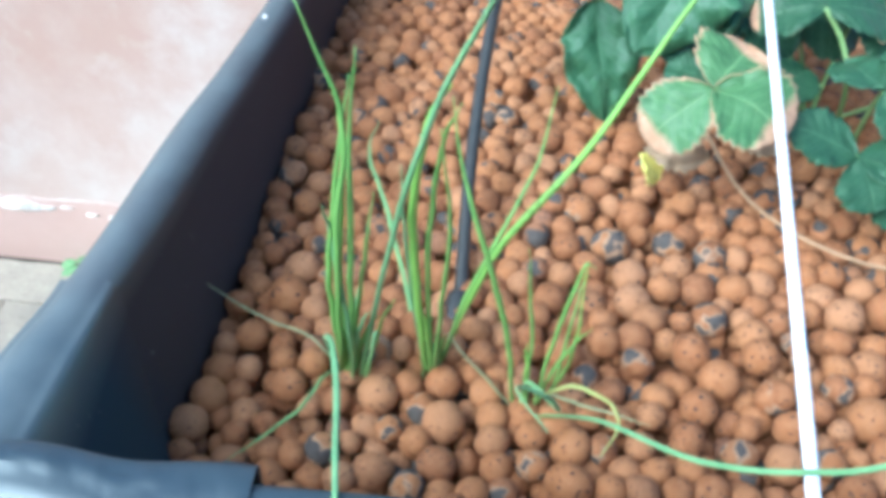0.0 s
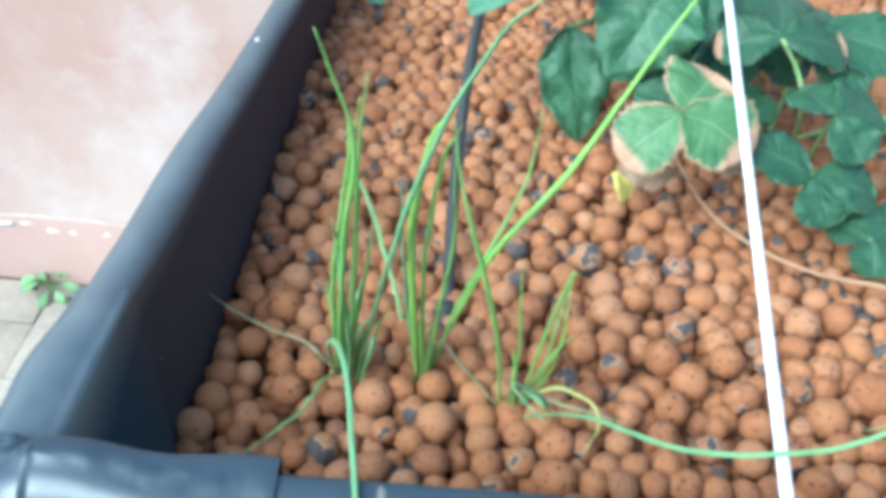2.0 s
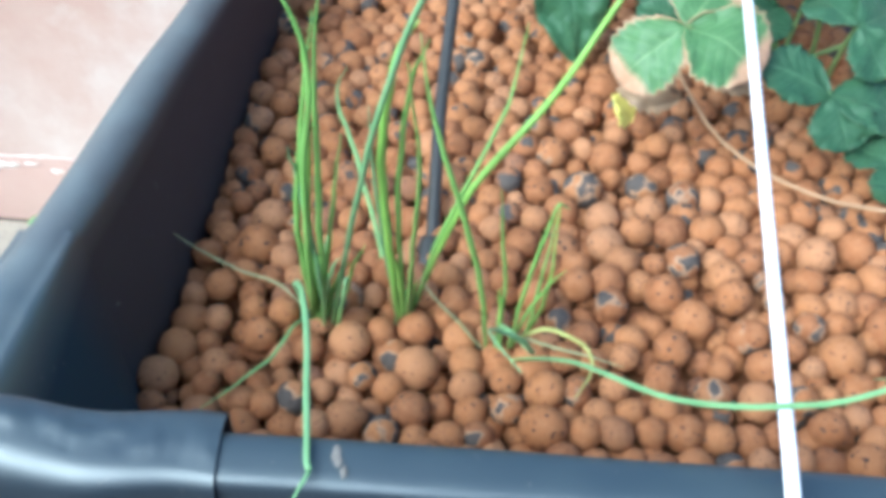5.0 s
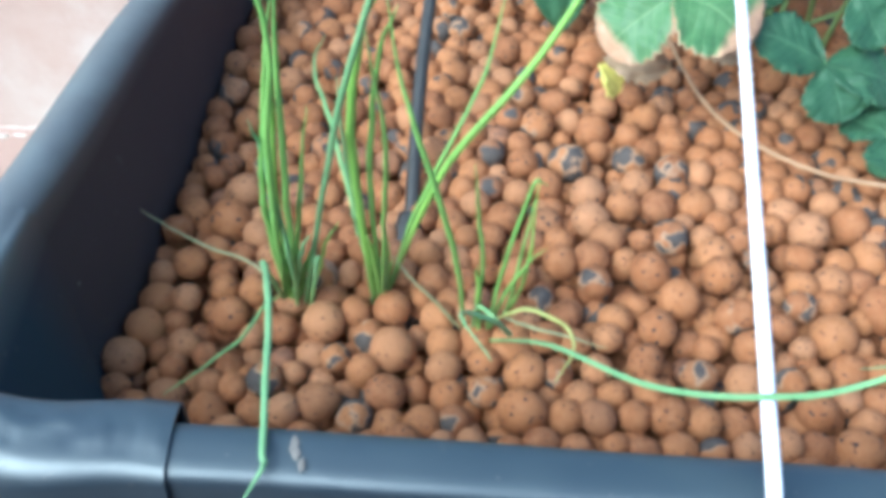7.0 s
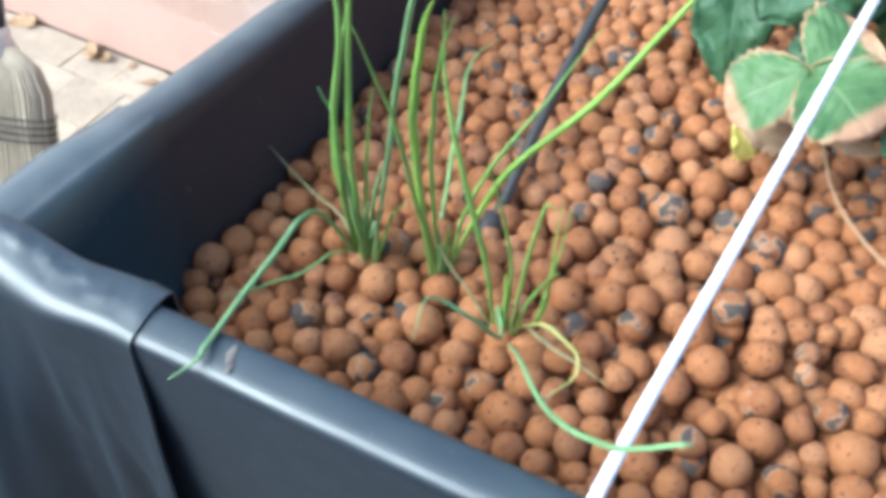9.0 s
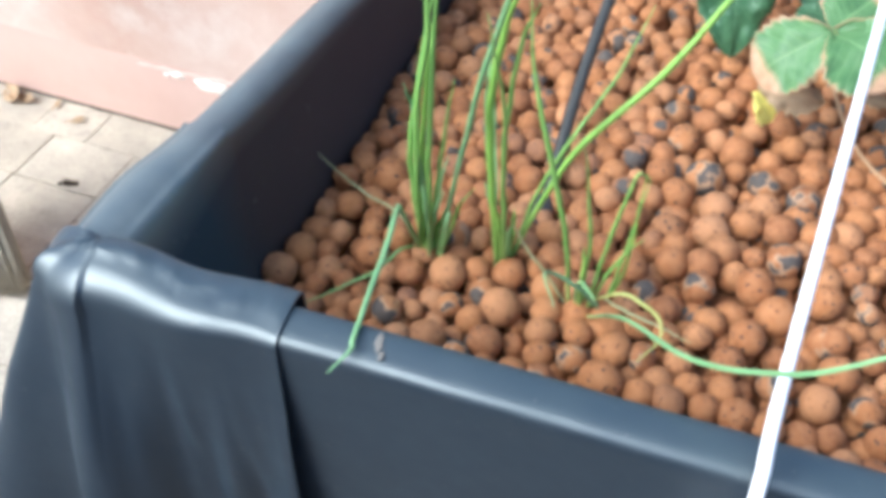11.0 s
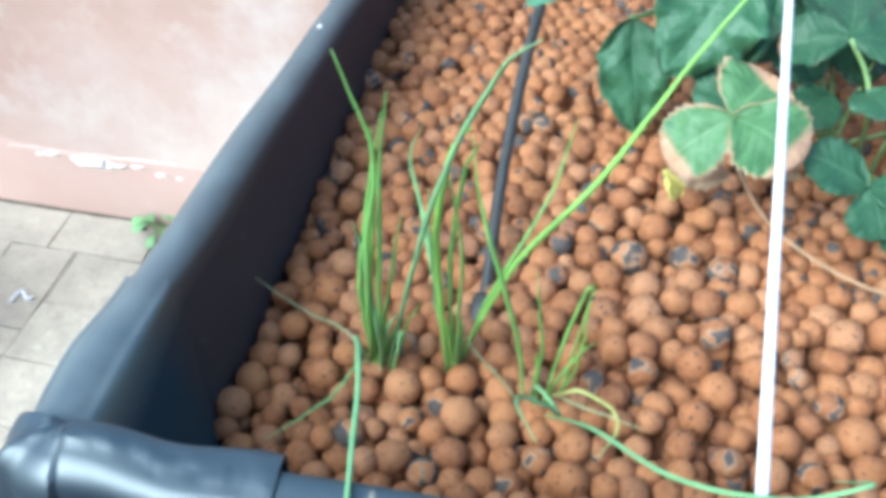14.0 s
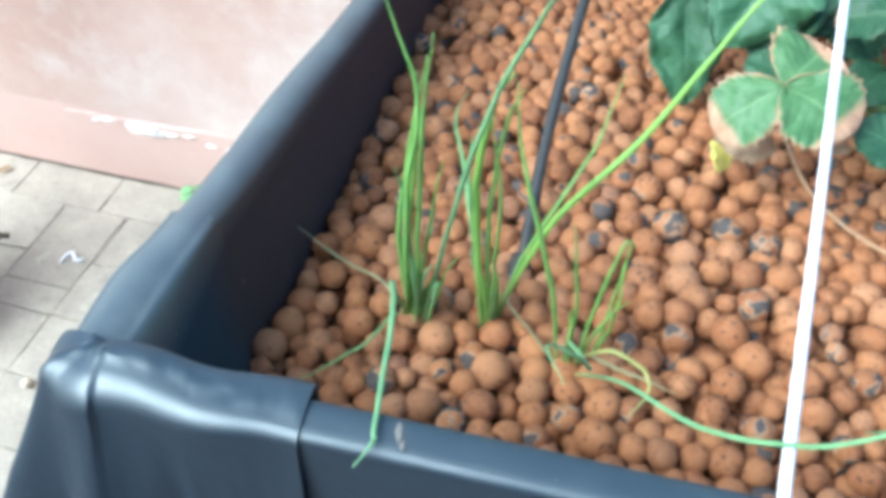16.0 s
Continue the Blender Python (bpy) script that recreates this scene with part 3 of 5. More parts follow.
def corner_fold():
    # the side's liner rolls in one soft saddle from the inside pleat over the rim and down the outside
    rows = []
    for i in range(37):
        f = i / 36
        y = 0.288 - f * 0.084
        out = Vector((-1, -0.45 * f * f, 0)).normalized()
        ease = min(1.0, 2 * f) ** 2 * (3 - 2 * min(1.0, 2 * f))
        crest = Vector((-0.0850 - 0.0048 * ease - 0.0020 * f, y, 0.9490 + 0.0065 * f * (0.4 + 0.6 * ease)))
        low = Vector((-0.0622, 0.272, 0.850)).lerp(Vector((-0.026, 0.209, 0.850)), f)
        lip = Vector((-0.0738 - 0.0012 * f, y - 0.002 * (1 - f), 0.9400 + 0.0060 * f))
        width = 0.0115 + 0.0005 * ease + 0.006 * f * f * (1 - f) - 0.003 * f ** 4
        flare = 0.05 + 0.38 * f * f
        pts = [low, low.lerp(lip, 0.5) + Vector((-0.001, -0.001, 0)), lip, lip.lerp(crest, 0.5) + Vector((0.0010, 0, 0.0030)), crest, crest + out * (width * 0.62) + Vector((0, 0, -0.0030)), crest + out * width + Vector((0, 0, -0.0120))]
        for k in range(1, 7):
            d = k / 6
            pts.append(crest + out * (width + max(0.0, flare * 0.4 * d * (1 - 0.5 * d) + 0.004 * math.sin(f * 5) * d + 0.003 * noise.noise((f * 4, d * 4, 2)))) + Vector((0, 0, -0.012 - 0.42 * d)))
        rows.append(spline(pts, 60))
    bm = bmesh.new()
    sheet(bm, rows)
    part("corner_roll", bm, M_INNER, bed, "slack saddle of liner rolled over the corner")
    # the flap comes over the corner from the side to the front
    rows = []
    for i in range(33):
        f = i / 32
        a = (-0.12 + 1.12 * f) * math.pi / 2
        out = Vector((-math.cos(a), -math.sin(a), 0))
        peak = math.exp(-((1 - f) / 0.30) ** 2)
        inner = Vector((-0.0835 + 0.003 * f, 0.2135 - 0.001 * f, 0))
        ear = math.exp(-((f - 0.46) / 0.10) ** 2)
        fold = math.cos((f - 0.44) * 12.0) - 0.15
        rows.append(hang(inner, out, 0.0234 + 0.0021 * f + 0.0012 * ear, 0.0008 + 0.0010 * f + 0.0022 * peak, 0.62 - 0.38 * f, 0.0140 * fold, 1 + f, 0.0, 0.0150 - 0.0060 * ear, 0.003))
    for i in range(1, 61):
        f = i / 60
        x = -0.0805 + f * 0.0703
        inner = Vector((x, front_y(x) + 0.0038 + 0.0004 * f + 0.0010 * math.sin(f * 9), 0))
        rise = 0.0018 + 0.0022 * math.exp(-(f / 0.36) ** 1.6) + 0.0010 * noise.noise((f * 3.1, 0, 3)) - 0.0004 * f
        edge = min(1.0, max(0.0, f - 0.75) / 0.2)
        rows.append(hang(inner, Vector((0, -1, 0)), 0.0235 - 0.0010 * f, rise, 0.22 * math.exp(-(f / 0.25) ** 2) + 0.05, 0.005 * noise.noise((f * 3.7, 4, 0)) * min(1.0, 4 * f) + 0.0105 * math.exp(-(f / 0.20) ** 2) + 0.006 * edge, 2 + f, 0.0, 0.0052 + 0.0090 * (1 - f) ** 1.5, 0.003))
    first, last = rows[0], rows[-1]
    bm = bmesh.new()
    sheet(bm, rows)
    sheet(bm, [first, [q + Vector((0.0008, -0.0002, -0.0011)) for q in first]])
    sheet(bm, [[q + Vector((0.0008, -0.0002, -0.0011)) for q in first], [q + Vector((0.0040, -0.0090, -0.0022)) for q in first]])
    sheet(bm, [last, [q + Vector((0.0001, 0.0011, -0.0009)) for q in last]])
    sheet(bm, [[q + Vector((0.0001, 0.0011, -0.0009)) for q in last], [q + Vector((-0.0100, 0.0030, -0.0020)) for q in last]])
    bmesh.ops.remove_doubles(bm, verts=bm.verts[:], dist=1e-6)
    bm.normal_update()
    for e in bm.edges:
        if len(e.link_faces) == 2 and e.link_faces[0].normal.angle(e.link_faces[1].normal, 0.0) > 1.0:
            e.smooth = False
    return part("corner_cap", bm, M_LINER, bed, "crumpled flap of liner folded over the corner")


left_side(), front_side(), far_sides(), corner_fold()
bm = bmesh.new()
sheet(bm, [[Vector((x, y, 0.8640)) for x in (-0.07, 0.2, 0.5, 0.94)] for y in (0.195, 0.5, 0.8, 1.07)])
part("bed_filling", bm, M_CLAY_DUST, bed, "clay dust between the pebbles")
bm = bmesh.new()
for x_, off, w_, h_, sd_ in ((0.0198, 0.0060, 0.0013, 0.0026, 1), (0.0206, 0.0084, 0.0010, 0.0016, 2), (0.0222, 0.0112, 0.0009, 0.0018, 3)):
    mid = bm.verts.new((x_, front_y(x_) - off, FRONT + 0.0019))
    ring = []
    for k in range(20):
        an = 2 * math.pi * k / 20
        ra = 1 + 0.55 * noise.noise((2 * math.cos(an), 2 * math.sin(an), sd_ * 3.3))
        ring.append(bm.verts.new((x_ + w_ * ra * math.cos(an), front_y(x_) - off + h_ * ra * math.sin(an), FRONT + 0.0014)))
    for k in range(20):
        bm.faces.new((mid, ring[k], ring[(k + 1) % 20]))
part("mud_smear", bm, M_MUD, bed, "small pale smear of dried mud")
bm = bmesh.new()
bmesh.ops.create_icosphere(bm, subdivisions=2, radius=0.0012)
bm.transform(Matrix.Translation((-0.0610, 0.486, left_top(0.486) + 0.0002)) @ Matrix.Diagonal((1.0, 1.5, 0.4, 1)))
part("white_fleck", bm, M_CHIP, bed)
for y_, z_ in ((0.295, 0.933), (0.293, 0.931), (0.288, 0.909), (0.322, 0.915), (0.298, 0.911), (0.287, 0.901), (0.36, 0.925), (0.40, 0.905), (0.43, 0.93)):
    bm = bmesh.new()
    bmesh.ops.create_icosphere(bm, subdivisions=1, radius=0.0007)
    d_ = (left_top(y_) - 0.0115 - z_) / 0.15
    x_ = left_inner(y_) - 0.0012 * (1 - d_) + (left_foot(y_) - left_inner(y_)) * min(1.0, d_ * 2.0) ** 0.8
    bm.transform(Matrix.Translation((x_, y_, z_)) @ Matrix.Diagonal((0.5, 1.4, 0.8, 1)))
    part("dust_fleck", bm, M_MUD, bed)
settle(bed)


# ---- the drip tube and the cord ----
irrigation = thing("drip_tube", "black irrigation tube stuck into the clay pebbles", "hose", (0.044, 0.355, 0.87))
bm = bmesh.new()
path = spline([(0.0425, 0.345, 0.868), (0.044, 0.357, 0.8775), (0.046, 0.410, 0.8995), (0.051, 0.465, 0.9225), (0.059, 0.519, 0.946), (0.075, 0.600, 0.978), (0.105, 0.70, 1.01), (0.16, 0.83, 1.02), (0.21, 0.95, 0.97), (0.24, 1.04, 0.88)], 90)
tube(bm, path, 0.0031, 12)
drip = part("tube", bm, M_TUBE, irrigation)
bm = bmesh.new()
tube(bm, spline([(0.0395, 0.338, 0.869), (0.0425, 0.3475, 0.8745), (0.0435, 0.3555, 0.8785)], 8), [0.0048, 0.0062, 0.0064, 0.0062, 0.0060, 0.0058, 0.0052, 0.0046], 14)
part("dripper", bm, M_TUBE, drip)
settle(irrigation)

feeder = thing("supply_tube", "black supply tube lying on the clay pebbles", "hose", (0.31, 0.83, 0.885))
bm = bmesh.new()
tube(bm, spline([(0.22, 0.63, 0.884), (0.27, 0.741, 0.888), (0.32, 0.83, 0.886), (0.364, 0.919, 0.888), (0.415, 1.03, 0.884)], 30), 0.0065, 12)
part("tube", bm, M_TUBE, feeder)
settle(feeder)

cord = thing("cord", "taut white twisted cord tied over the rim of the bed", "cord", (0.134, 0.18, 0.95))


def strands(points, n, r):
    """Three strands laid round each other, each a part."""
    axis = spline(points, n)
    for s_ in range(3):
        strand = []
        for i, q in enumerate(axis):
            d = (axis[min(i + 1, n - 1)] - axis[max(i - 1, 0)]).normalized()
            a = Vector((1, 0, 0))
            a = (a - d * a.dot(d)).normalized()
            b_ = d.cross(a)
            t = i * 0.9 + s_ * 2 * math.pi / 3
            strand.append(q + 0.26 * r * (math.cos(t) * a + math.sin(t) * b_))
        bm = bmesh.new()
        tube(bm, strand, 0.76 * r, 7)
        part("strand", bm, M_CORD, cord)


strands([(0.1285, 0.171, 0.88), (0.1290, 0.1712, 0.918), (0.1293, 0.1708, 0.938), (0.1296, 0.1716, 0.9555), (0.1305, 0.1785, 0.9652), (0.1325, 0.20, 0.9720), (0.1480, 0.30, 0.9801), (0.1790, 0.50, 0.9965), (0.2101, 0.70, 1.0129), (0.2490, 0.95, 1.0334), (0.2660, 1.06, 1.0424)], 1100, 0.00195)
bm = bmesh.new()
tube(bm, spline([(0.1205, 0.1715, 0.918), (0.1235, 0.1665, 0.925), (0.1290, 0.1655, 0.927), (0.1345, 0.1675, 0.922), (0.1320, 0.1685, 0.914), (0.1250, 0.1685, 0.913), (0.1205, 0.1700, 0.906)], 30), 0.0026, 8)
part("knot", bm, M_CORD, cord)
bm = bmesh.new()
tube(bm, [Vector((0.2660, 1.052, 1.058)), Vector((0.2660, 1.052, 0.85))], 0.006, 10)
part("peg", bm, M_TUBE, cord, "dark peg that holds the cord")
settle(cord)


# ---- chives ----
def stalk(parent, points, r, mat, tip=0.25, label="", flat=0.85):
    bm = bmesh.new()
    r = r * 0.76
    n = 34
    path = spline(points, n)
    seed = points[0][0] * 91 + points[-1][1] * 57
    path = [q + 0.0006 * Vector((noise.noise((i * 0.3, seed, 0)), noise.noise((i * 0.3, seed, 5)), 0)) for i, q in enumerate(path)]
    radii = []
    for i in range(n):
        f = i / (n - 1)
        radii.append(r * (0.8 + 0.35 * math.sin(math.pi * min(1, f * 1.3)) if f < 0.75 else (0.8 + 0.35 * math.sin(math.pi * 0.975)) * (1 - (f - 0.75) / 0.25 * (1 - tip))))
    tube(bm, path, radii, 9, flat=flat)
    return part("stalk", bm, mat, parent, label)


def tuft(parent, x, y, n, seed):
    """Short pale sheaths that splay from the bulbs at the foot of a clump."""
    rnd = random.Random(seed)
    for k in range(n):
        ang = 2 * math.pi * k / n + rnd.uniform(-0.4, 0.4)
        d = Vector((math.cos(ang), math.sin(ang) * 0.7, 0))
        ln = rnd.uniform(0.018, 0.046)
        foot = Vector((x, y, 0.870)) + d * rnd.uniform(0.001, 0.004)
        lean = rnd.uniform(0.05, 0.30)
        pts = [foot, foot + d * ln * lean * 0.4 + Vector((0, 0, ln * 0.55)), foot + d * ln * lean + Vector((0, 0, ln * 0.98)), foot + d * ln * lean * 1.7 + Vector((0, 0, ln * 1.28))]
        stalk(parent, pts, rnd.uniform(0.0011, 0.0019), rnd.choice((M_CHIVE, M_CHIVE_LIME, M_CHIVE_PALE)), 0.12)


def clump(points, label):
    return thing("chive_clump", label, "chives", points, "chives in the bed")


a = clump((-0.001, 0.311, 0.875), "clump of thin green chive stalks, one bent over the rim")
stalk(a, [(-0.004, 0.310, 0.870), (-0.001, 0.299, 0.922), (0.001, 0.295, 0.966), (0.005, 0.298, 1.009), (-0.007, 0.301, 1.048)], 0.0016, M_CHIVE)
stalk(a, [(0.001, 0.311, 0.870), (0.003, 0.301, 0.917), (0.005, 0.298, 0.956), (0.006, 0.301, 0.994), (0.009, 0.305, 1.031)], 0.0016, M_CHIVE)
stalk(a, [(0.003, 0.309, 0.870), (0.016, 0.305, 0.943), (0.029, 0.296, 1.003), (0.047, 0.281, 1.057), (0.058, 0.252, 1.088)], 0.0015, M_CHIVE_PALE)
stalk(a, [(-0.004, 0.311, 0.872), (-0.005, 0.290, 0.918), (0.002, 0.266, 0.943), (0.0075, 0.238, 0.9520), (0.0125, 0.1965, 0.9600), (0.0135, 0.1915, 0.9600), (0.0095, 0.1815, 0.9595)], 0.0014, M_CHIVE_PALE)
stalk(a, [(-0.004, 0.311, 0.876), (-0.018, 0.321, 0.884), (-0.036, 0.328, 0.885), (-0.051, 0.334, 0.889), (-0.066, 0.338, 0.898)], 0.0007, M_CHIVE_DRY, label="thin withered chive stalk")
stalk(a, [(-0.006, 0.310, 0.878), (-0.010, 0.297, 0.886), (-0.016, 0.283, 0.886), (-0.027, 0.270, 0.886), (-0.040, 0.259, 0.884)], 0.0010, M_CHIVE_PALE)
stalk(a, [(-0.003, 0.312, 0.870), (-0.004, 0.303, 0.915), (-0.003, 0.299, 0.950), (0.001, 0.302, 0.984), (0.006, 0.309, 1.019)], 0.0014, M_CHIVE)
stalk(a, [(0.001, 0.307, 0.870), (0.002, 0.301, 0.910), (0.000, 0.299, 0.939), (-0.002, 0.299, 0.964), (-0.003, 0.293, 0.980)], 0.0012, M_CHIVE_PALE)
stalk(a, [(0.004, 0.310, 0.870), (0.010, 0.310, 0.892), (0.013, 0.312, 0.905), (0.018, 0.318, 0.912)], 0.0011, M_CHIVE_LIME)
stalk(a, [(0.005, 0.306, 0.870), (0.010, 0.303, 0.898), (0.012, 0.300, 0.912), (0.011, 0.296, 0.906)], 0.0012, M_CHIVE_PALE)
stalk(a, [(0.001, 0.313, 0.870), (-0.001, 0.306, 0.918), (0.001, 0.304, 0.958), (0.003, 0.306, 0.992), (0.002, 0.309, 1.012)], 0.0013, M_CHIVE_LIME)
stalk(a, [(-0.002, 0.308, 0.870), (0.004, 0.306, 0.912), (0.009, 0.303, 0.948), (0.013, 0.303, 0.978)], 0.0012, M_CHIVE)
tuft(a, -0.001, 0.310, 6, 3)
settle(a)

b = clump((0.032, 0.316, 0.875), "clump of green chives with one long leaning stalk")
stalk(b, [(0.031, 0.314, 0.868), (0.027, 0.310, 0.926), (0.026, 0.309, 0.969), (0.031, 0.308, 1.004), (0.038, 0.302, 1.021)], 0.0022, M_CHIVE_LIME)
stalk(b, [(0.030, 0.313, 0.870), (0.018, 0.358, 0.887), (0.006, 0.401, 0.893), (-0.005, 0.440, 0.892), (-0.003, 0.475, 0.886)], 0.0013, M_CHIVE_PALE)
stalk(b, [(0.034, 0.313, 0.870), (0.036, 0.296, 0.920), (0.038, 0.281, 0.960), (0.039, 0.268, 1.000), (0.036, 0.254, 1.039)], 0.0011, M_CHIVE)
stalk(b, [(0.035, 0.316, 0.872), (0.056, 0.323, 0.933), (0.085, 0.335, 0.971), (0.107, 0.346, 1.009), (0.130, 0.359, 1.045)], 0.0019, M_CHIVE_LIME, 0.6)
stalk(b, [(0.036, 0.318, 0.872), (0.045, 0.312, 0.918), (0.056, 0.314, 0.949), (0.069, 0.331, 0.971), (0.077, 0.364, 0.983)], 0.0012, M_CHIVE)
stalk(b, [(0.033, 0.316, 0.870), (0.031, 0.313, 0.924), (0.032, 0.312, 0.962), (0.036, 0.312, 0.994), (0.041, 0.309, 1.010)], 0.0014, M_CHIVE)
stalk(b, [(0.030, 0.317, 0.870), (0.025, 0.317, 0.915), (0.022, 0.318, 0.950), (0.021, 0.321, 0.976)], 0.0010, M_CHIVE_PALE)
tuft(b, 0.033, 0.315, 6, 4)
settle(b)

c = clump((0.071, 0.294, 0.875), "sparse clump of chives with arching and yellowed stalks")
stalk(c, [(0.067, 0.296, 0.870), (0.062, 0.295, 0.914), (0.055, 0.294, 0.948), (0.045, 0.298, 0.981), (0.038, 0.308, 1.013)], 0.0014, M_CHIVE)
stalk(c, [(0.071, 0.297, 0.870), (0.071, 0.298, 0.911), (0.068, 0.295, 0.941), (0.065, 0.287, 0.970)], 0.0010, M_CHIVE)
stalk(c, [(0.074, 0.293, 0.872), (0.0765, 0.2925, 0.905), (0.0805, 0.2905, 0.938), (0.0840, 0.2890, 0.961), (0.0885, 0.2910, 0.9585)], 0.0011, M_CHIVE)
stalk(c, [(0.075, 0.294, 0.872), (0.082, 0.301, 0.882), (0.086, 0.299, 0.898), (0.087, 0.296, 0.924), (0.087, 0.300, 0.953)], 0.0011, M_CHIVE_LIME)
stalk(c, [(0.080, 0.299, 0.872), (0.083, 0.302, 0.890), (0.086, 0.306, 0.915), (0.089, 0.308, 0.945)], 0.0010, M_CHIVE)
stalk(c, [(0.074, 0.292, 0.875), (0.089, 0.255, 0.924), (0.111, 0.216, 0.959), (0.131, 0.191, 0.994), (0.146, 0.185, 1.015), (0.146, 0.199, 0.993)], 0.0010, M_CHIVE_PALE)
stalk(c, [(0.073, 0.297, 0.878), (0.086, 0.294, 0.892), (0.095, 0.291, 0.893), (0.104, 0.287, 0.889), (0.105, 0.279, 0.886), (0.098, 0.268, 0.884)], 0.0010, M_CHIVE_YELLOW, label="curled yellow chive stalk")
stalk(c, [(0.081, 0.296, 0.884), (0.090, 0.291, 0.886), (0.103, 0.287, 0.886), (0.118, 0.282, 0.885)], 0.0008, M_CHIVE_DRY, label="dry straw-coloured chive stalk")
stalk(c, [(0.069, 0.294, 0.876), (0.070, 0.288, 0.901), (0.079, 0.267, 0.913), (0.072, 0.254, 0.936), (0.061, 0.246, 0.950), (0.068, 0.220, 0.964)], 0.0011, M_CHIVE_PALE)
stalk(c, [(0.065, 0.296, 0.876), (0.055, 0.298, 0.890), (0.046, 0.298, 0.903), (0.039, 0.298, 0.916)], 0.0008, M_CHIVE_DRY, label="thin withered chive stalk")
tuft(c, 0.073, 0.295, 3, 8)
settle(c)


# ---- strawberry and other leaves ----
def leaf(parent, base, tip, w, mat, name="leaflet", label="", up=(0, -0.5, 1), teeth=9, tooth=0.22, fold=0.28, droop=0.06, shape=1.2, wave=0.6, blunt=0.72, wide=0.0):
    """A leaf blade from base to tip: folded at the midrib, quilted between the veins, toothed along the margin."""
    base, tip = Vector(base), Vector(tip)
    d = tip - base
    ln = d.length
    d.normalize()
    side = d.cross(Vector(up)).normalized()
    nrm = side.cross(d).normalized()
    bm = bmesh.new()
    uvl = bm.loops.layers.uv.new("uv")
    nu, nv = 54, 16
    seed = base.x * 71 + tip.y * 53 + tip.x * 37
    grid, uvs = [], {}
    for i in range(nu + 1):
        u = i / nu
        prof = max(0.0, math.sin(math.pi * u ** shape)) ** blunt
        if wide:
            prof = math.sin(math.pi / 2 * u / wide) ** 0.72 if u < wide else max(0.0, 1 - ((u - wide) / (1 - wide)) ** 2.3) ** 0.55
        saw = 1 + tooth * ((u * teeth) % 1.0 - 0.6) if teeth else 1.0
        row = []
        for j in range(nv + 1):
            v = j / nv * 2 - 1
            edge = saw if abs(v) > 0.85 else 1.0
            x = v * w * prof * edge
            h = fold * abs(x) * (1 - 0.3 * abs(v)) - droop * ln * (2 * u - 0.7) ** 2 + droop * ln * 0.49
            h -= w * 0.022 * (0.5 + noise.noise((u * 3, v * 3, seed + 9))) * math.sin((u - abs(v) * 0.28) * 48) * min(1.0, 2 * abs(v)) * prof
            h += w * 0.09 * wave * math.sin(u * 19 + seed * 3 + v) * abs(v) ** 3 * prof
            h += w * 0.22 * wave * noise.noise((u * 2.2 + seed, v * 1.6, seed))
            h += w * 0.12 * wave * noise.noise((u * 7 + seed, v * 2.2, seed + 4)) * abs(v)
            vert = bm.verts.new(base + d * (u * ln) + side * x + nrm * h)
            uvs[vert] = (u, j / nv)
            row.append(vert)
        grid.append(row)
    for r0, r1 in zip(grid, grid[1:]):
        for k in range(nv):
            f = bm.faces.new((r0[k], r0[k + 1], r1[k + 1], r1[k]))
            for l in f.loops:
                l[uvl].uv = uvs[l.vert]
    bmesh.ops.remove_doubles(bm, verts=bm.verts[:], dist=1e-6)
    ob = part(name, bm, mat, parent, label)
    so = ob.modifiers.new("thickness", "SOLIDIFY")
    so.thickness, so.offset = 0.0004, 0.0
    return ob


def petiole(parent, points, r, mat=None, name="leaf_stalk"):
    bm = bmesh.new()
    tube(bm, spline(points, 20), r, 8)
    return part(name, bm, mat or M_STALK, parent)


berry = thing("strawberry_plant", "strawberry plant with toothed three-part leaves, scorched brown edges", "plant", (0.235, 0.50, 0.88))
crown = (0.235, 0.500, 0.875)
T1, T2, T3, T4, T5 = (0.1525, 0.4180, 0.9505), (0.2110, 0.4690, 0.965), (0.2320, 0.4270, 0.947), (0.219, 0.403, 0.9265), (0.247, 0.380, 0.907)
SCORCHED = "pale green leaflet with brown edge"
BERRY = dict(tooth=0.12, teeth=9, wave=0.7, fold=0.10, wide=0.56)
leaf(berry, T1, (0.1243, 0.4095, 0.9275), 0.0185, M_LEAF_BROWN, label=SCORCHED, **BERRY)
leaf(berry, T1, (0.1705, 0.4385, 0.9620), 0.0215, M_LEAF_BROWN, label=SCORCHED, **BERRY)
leaf(berry, T1, (0.1815, 0.3950, 0.9455), 0.0228, M_LEAF_BROWN, label=SCORCHED, **BERRY)
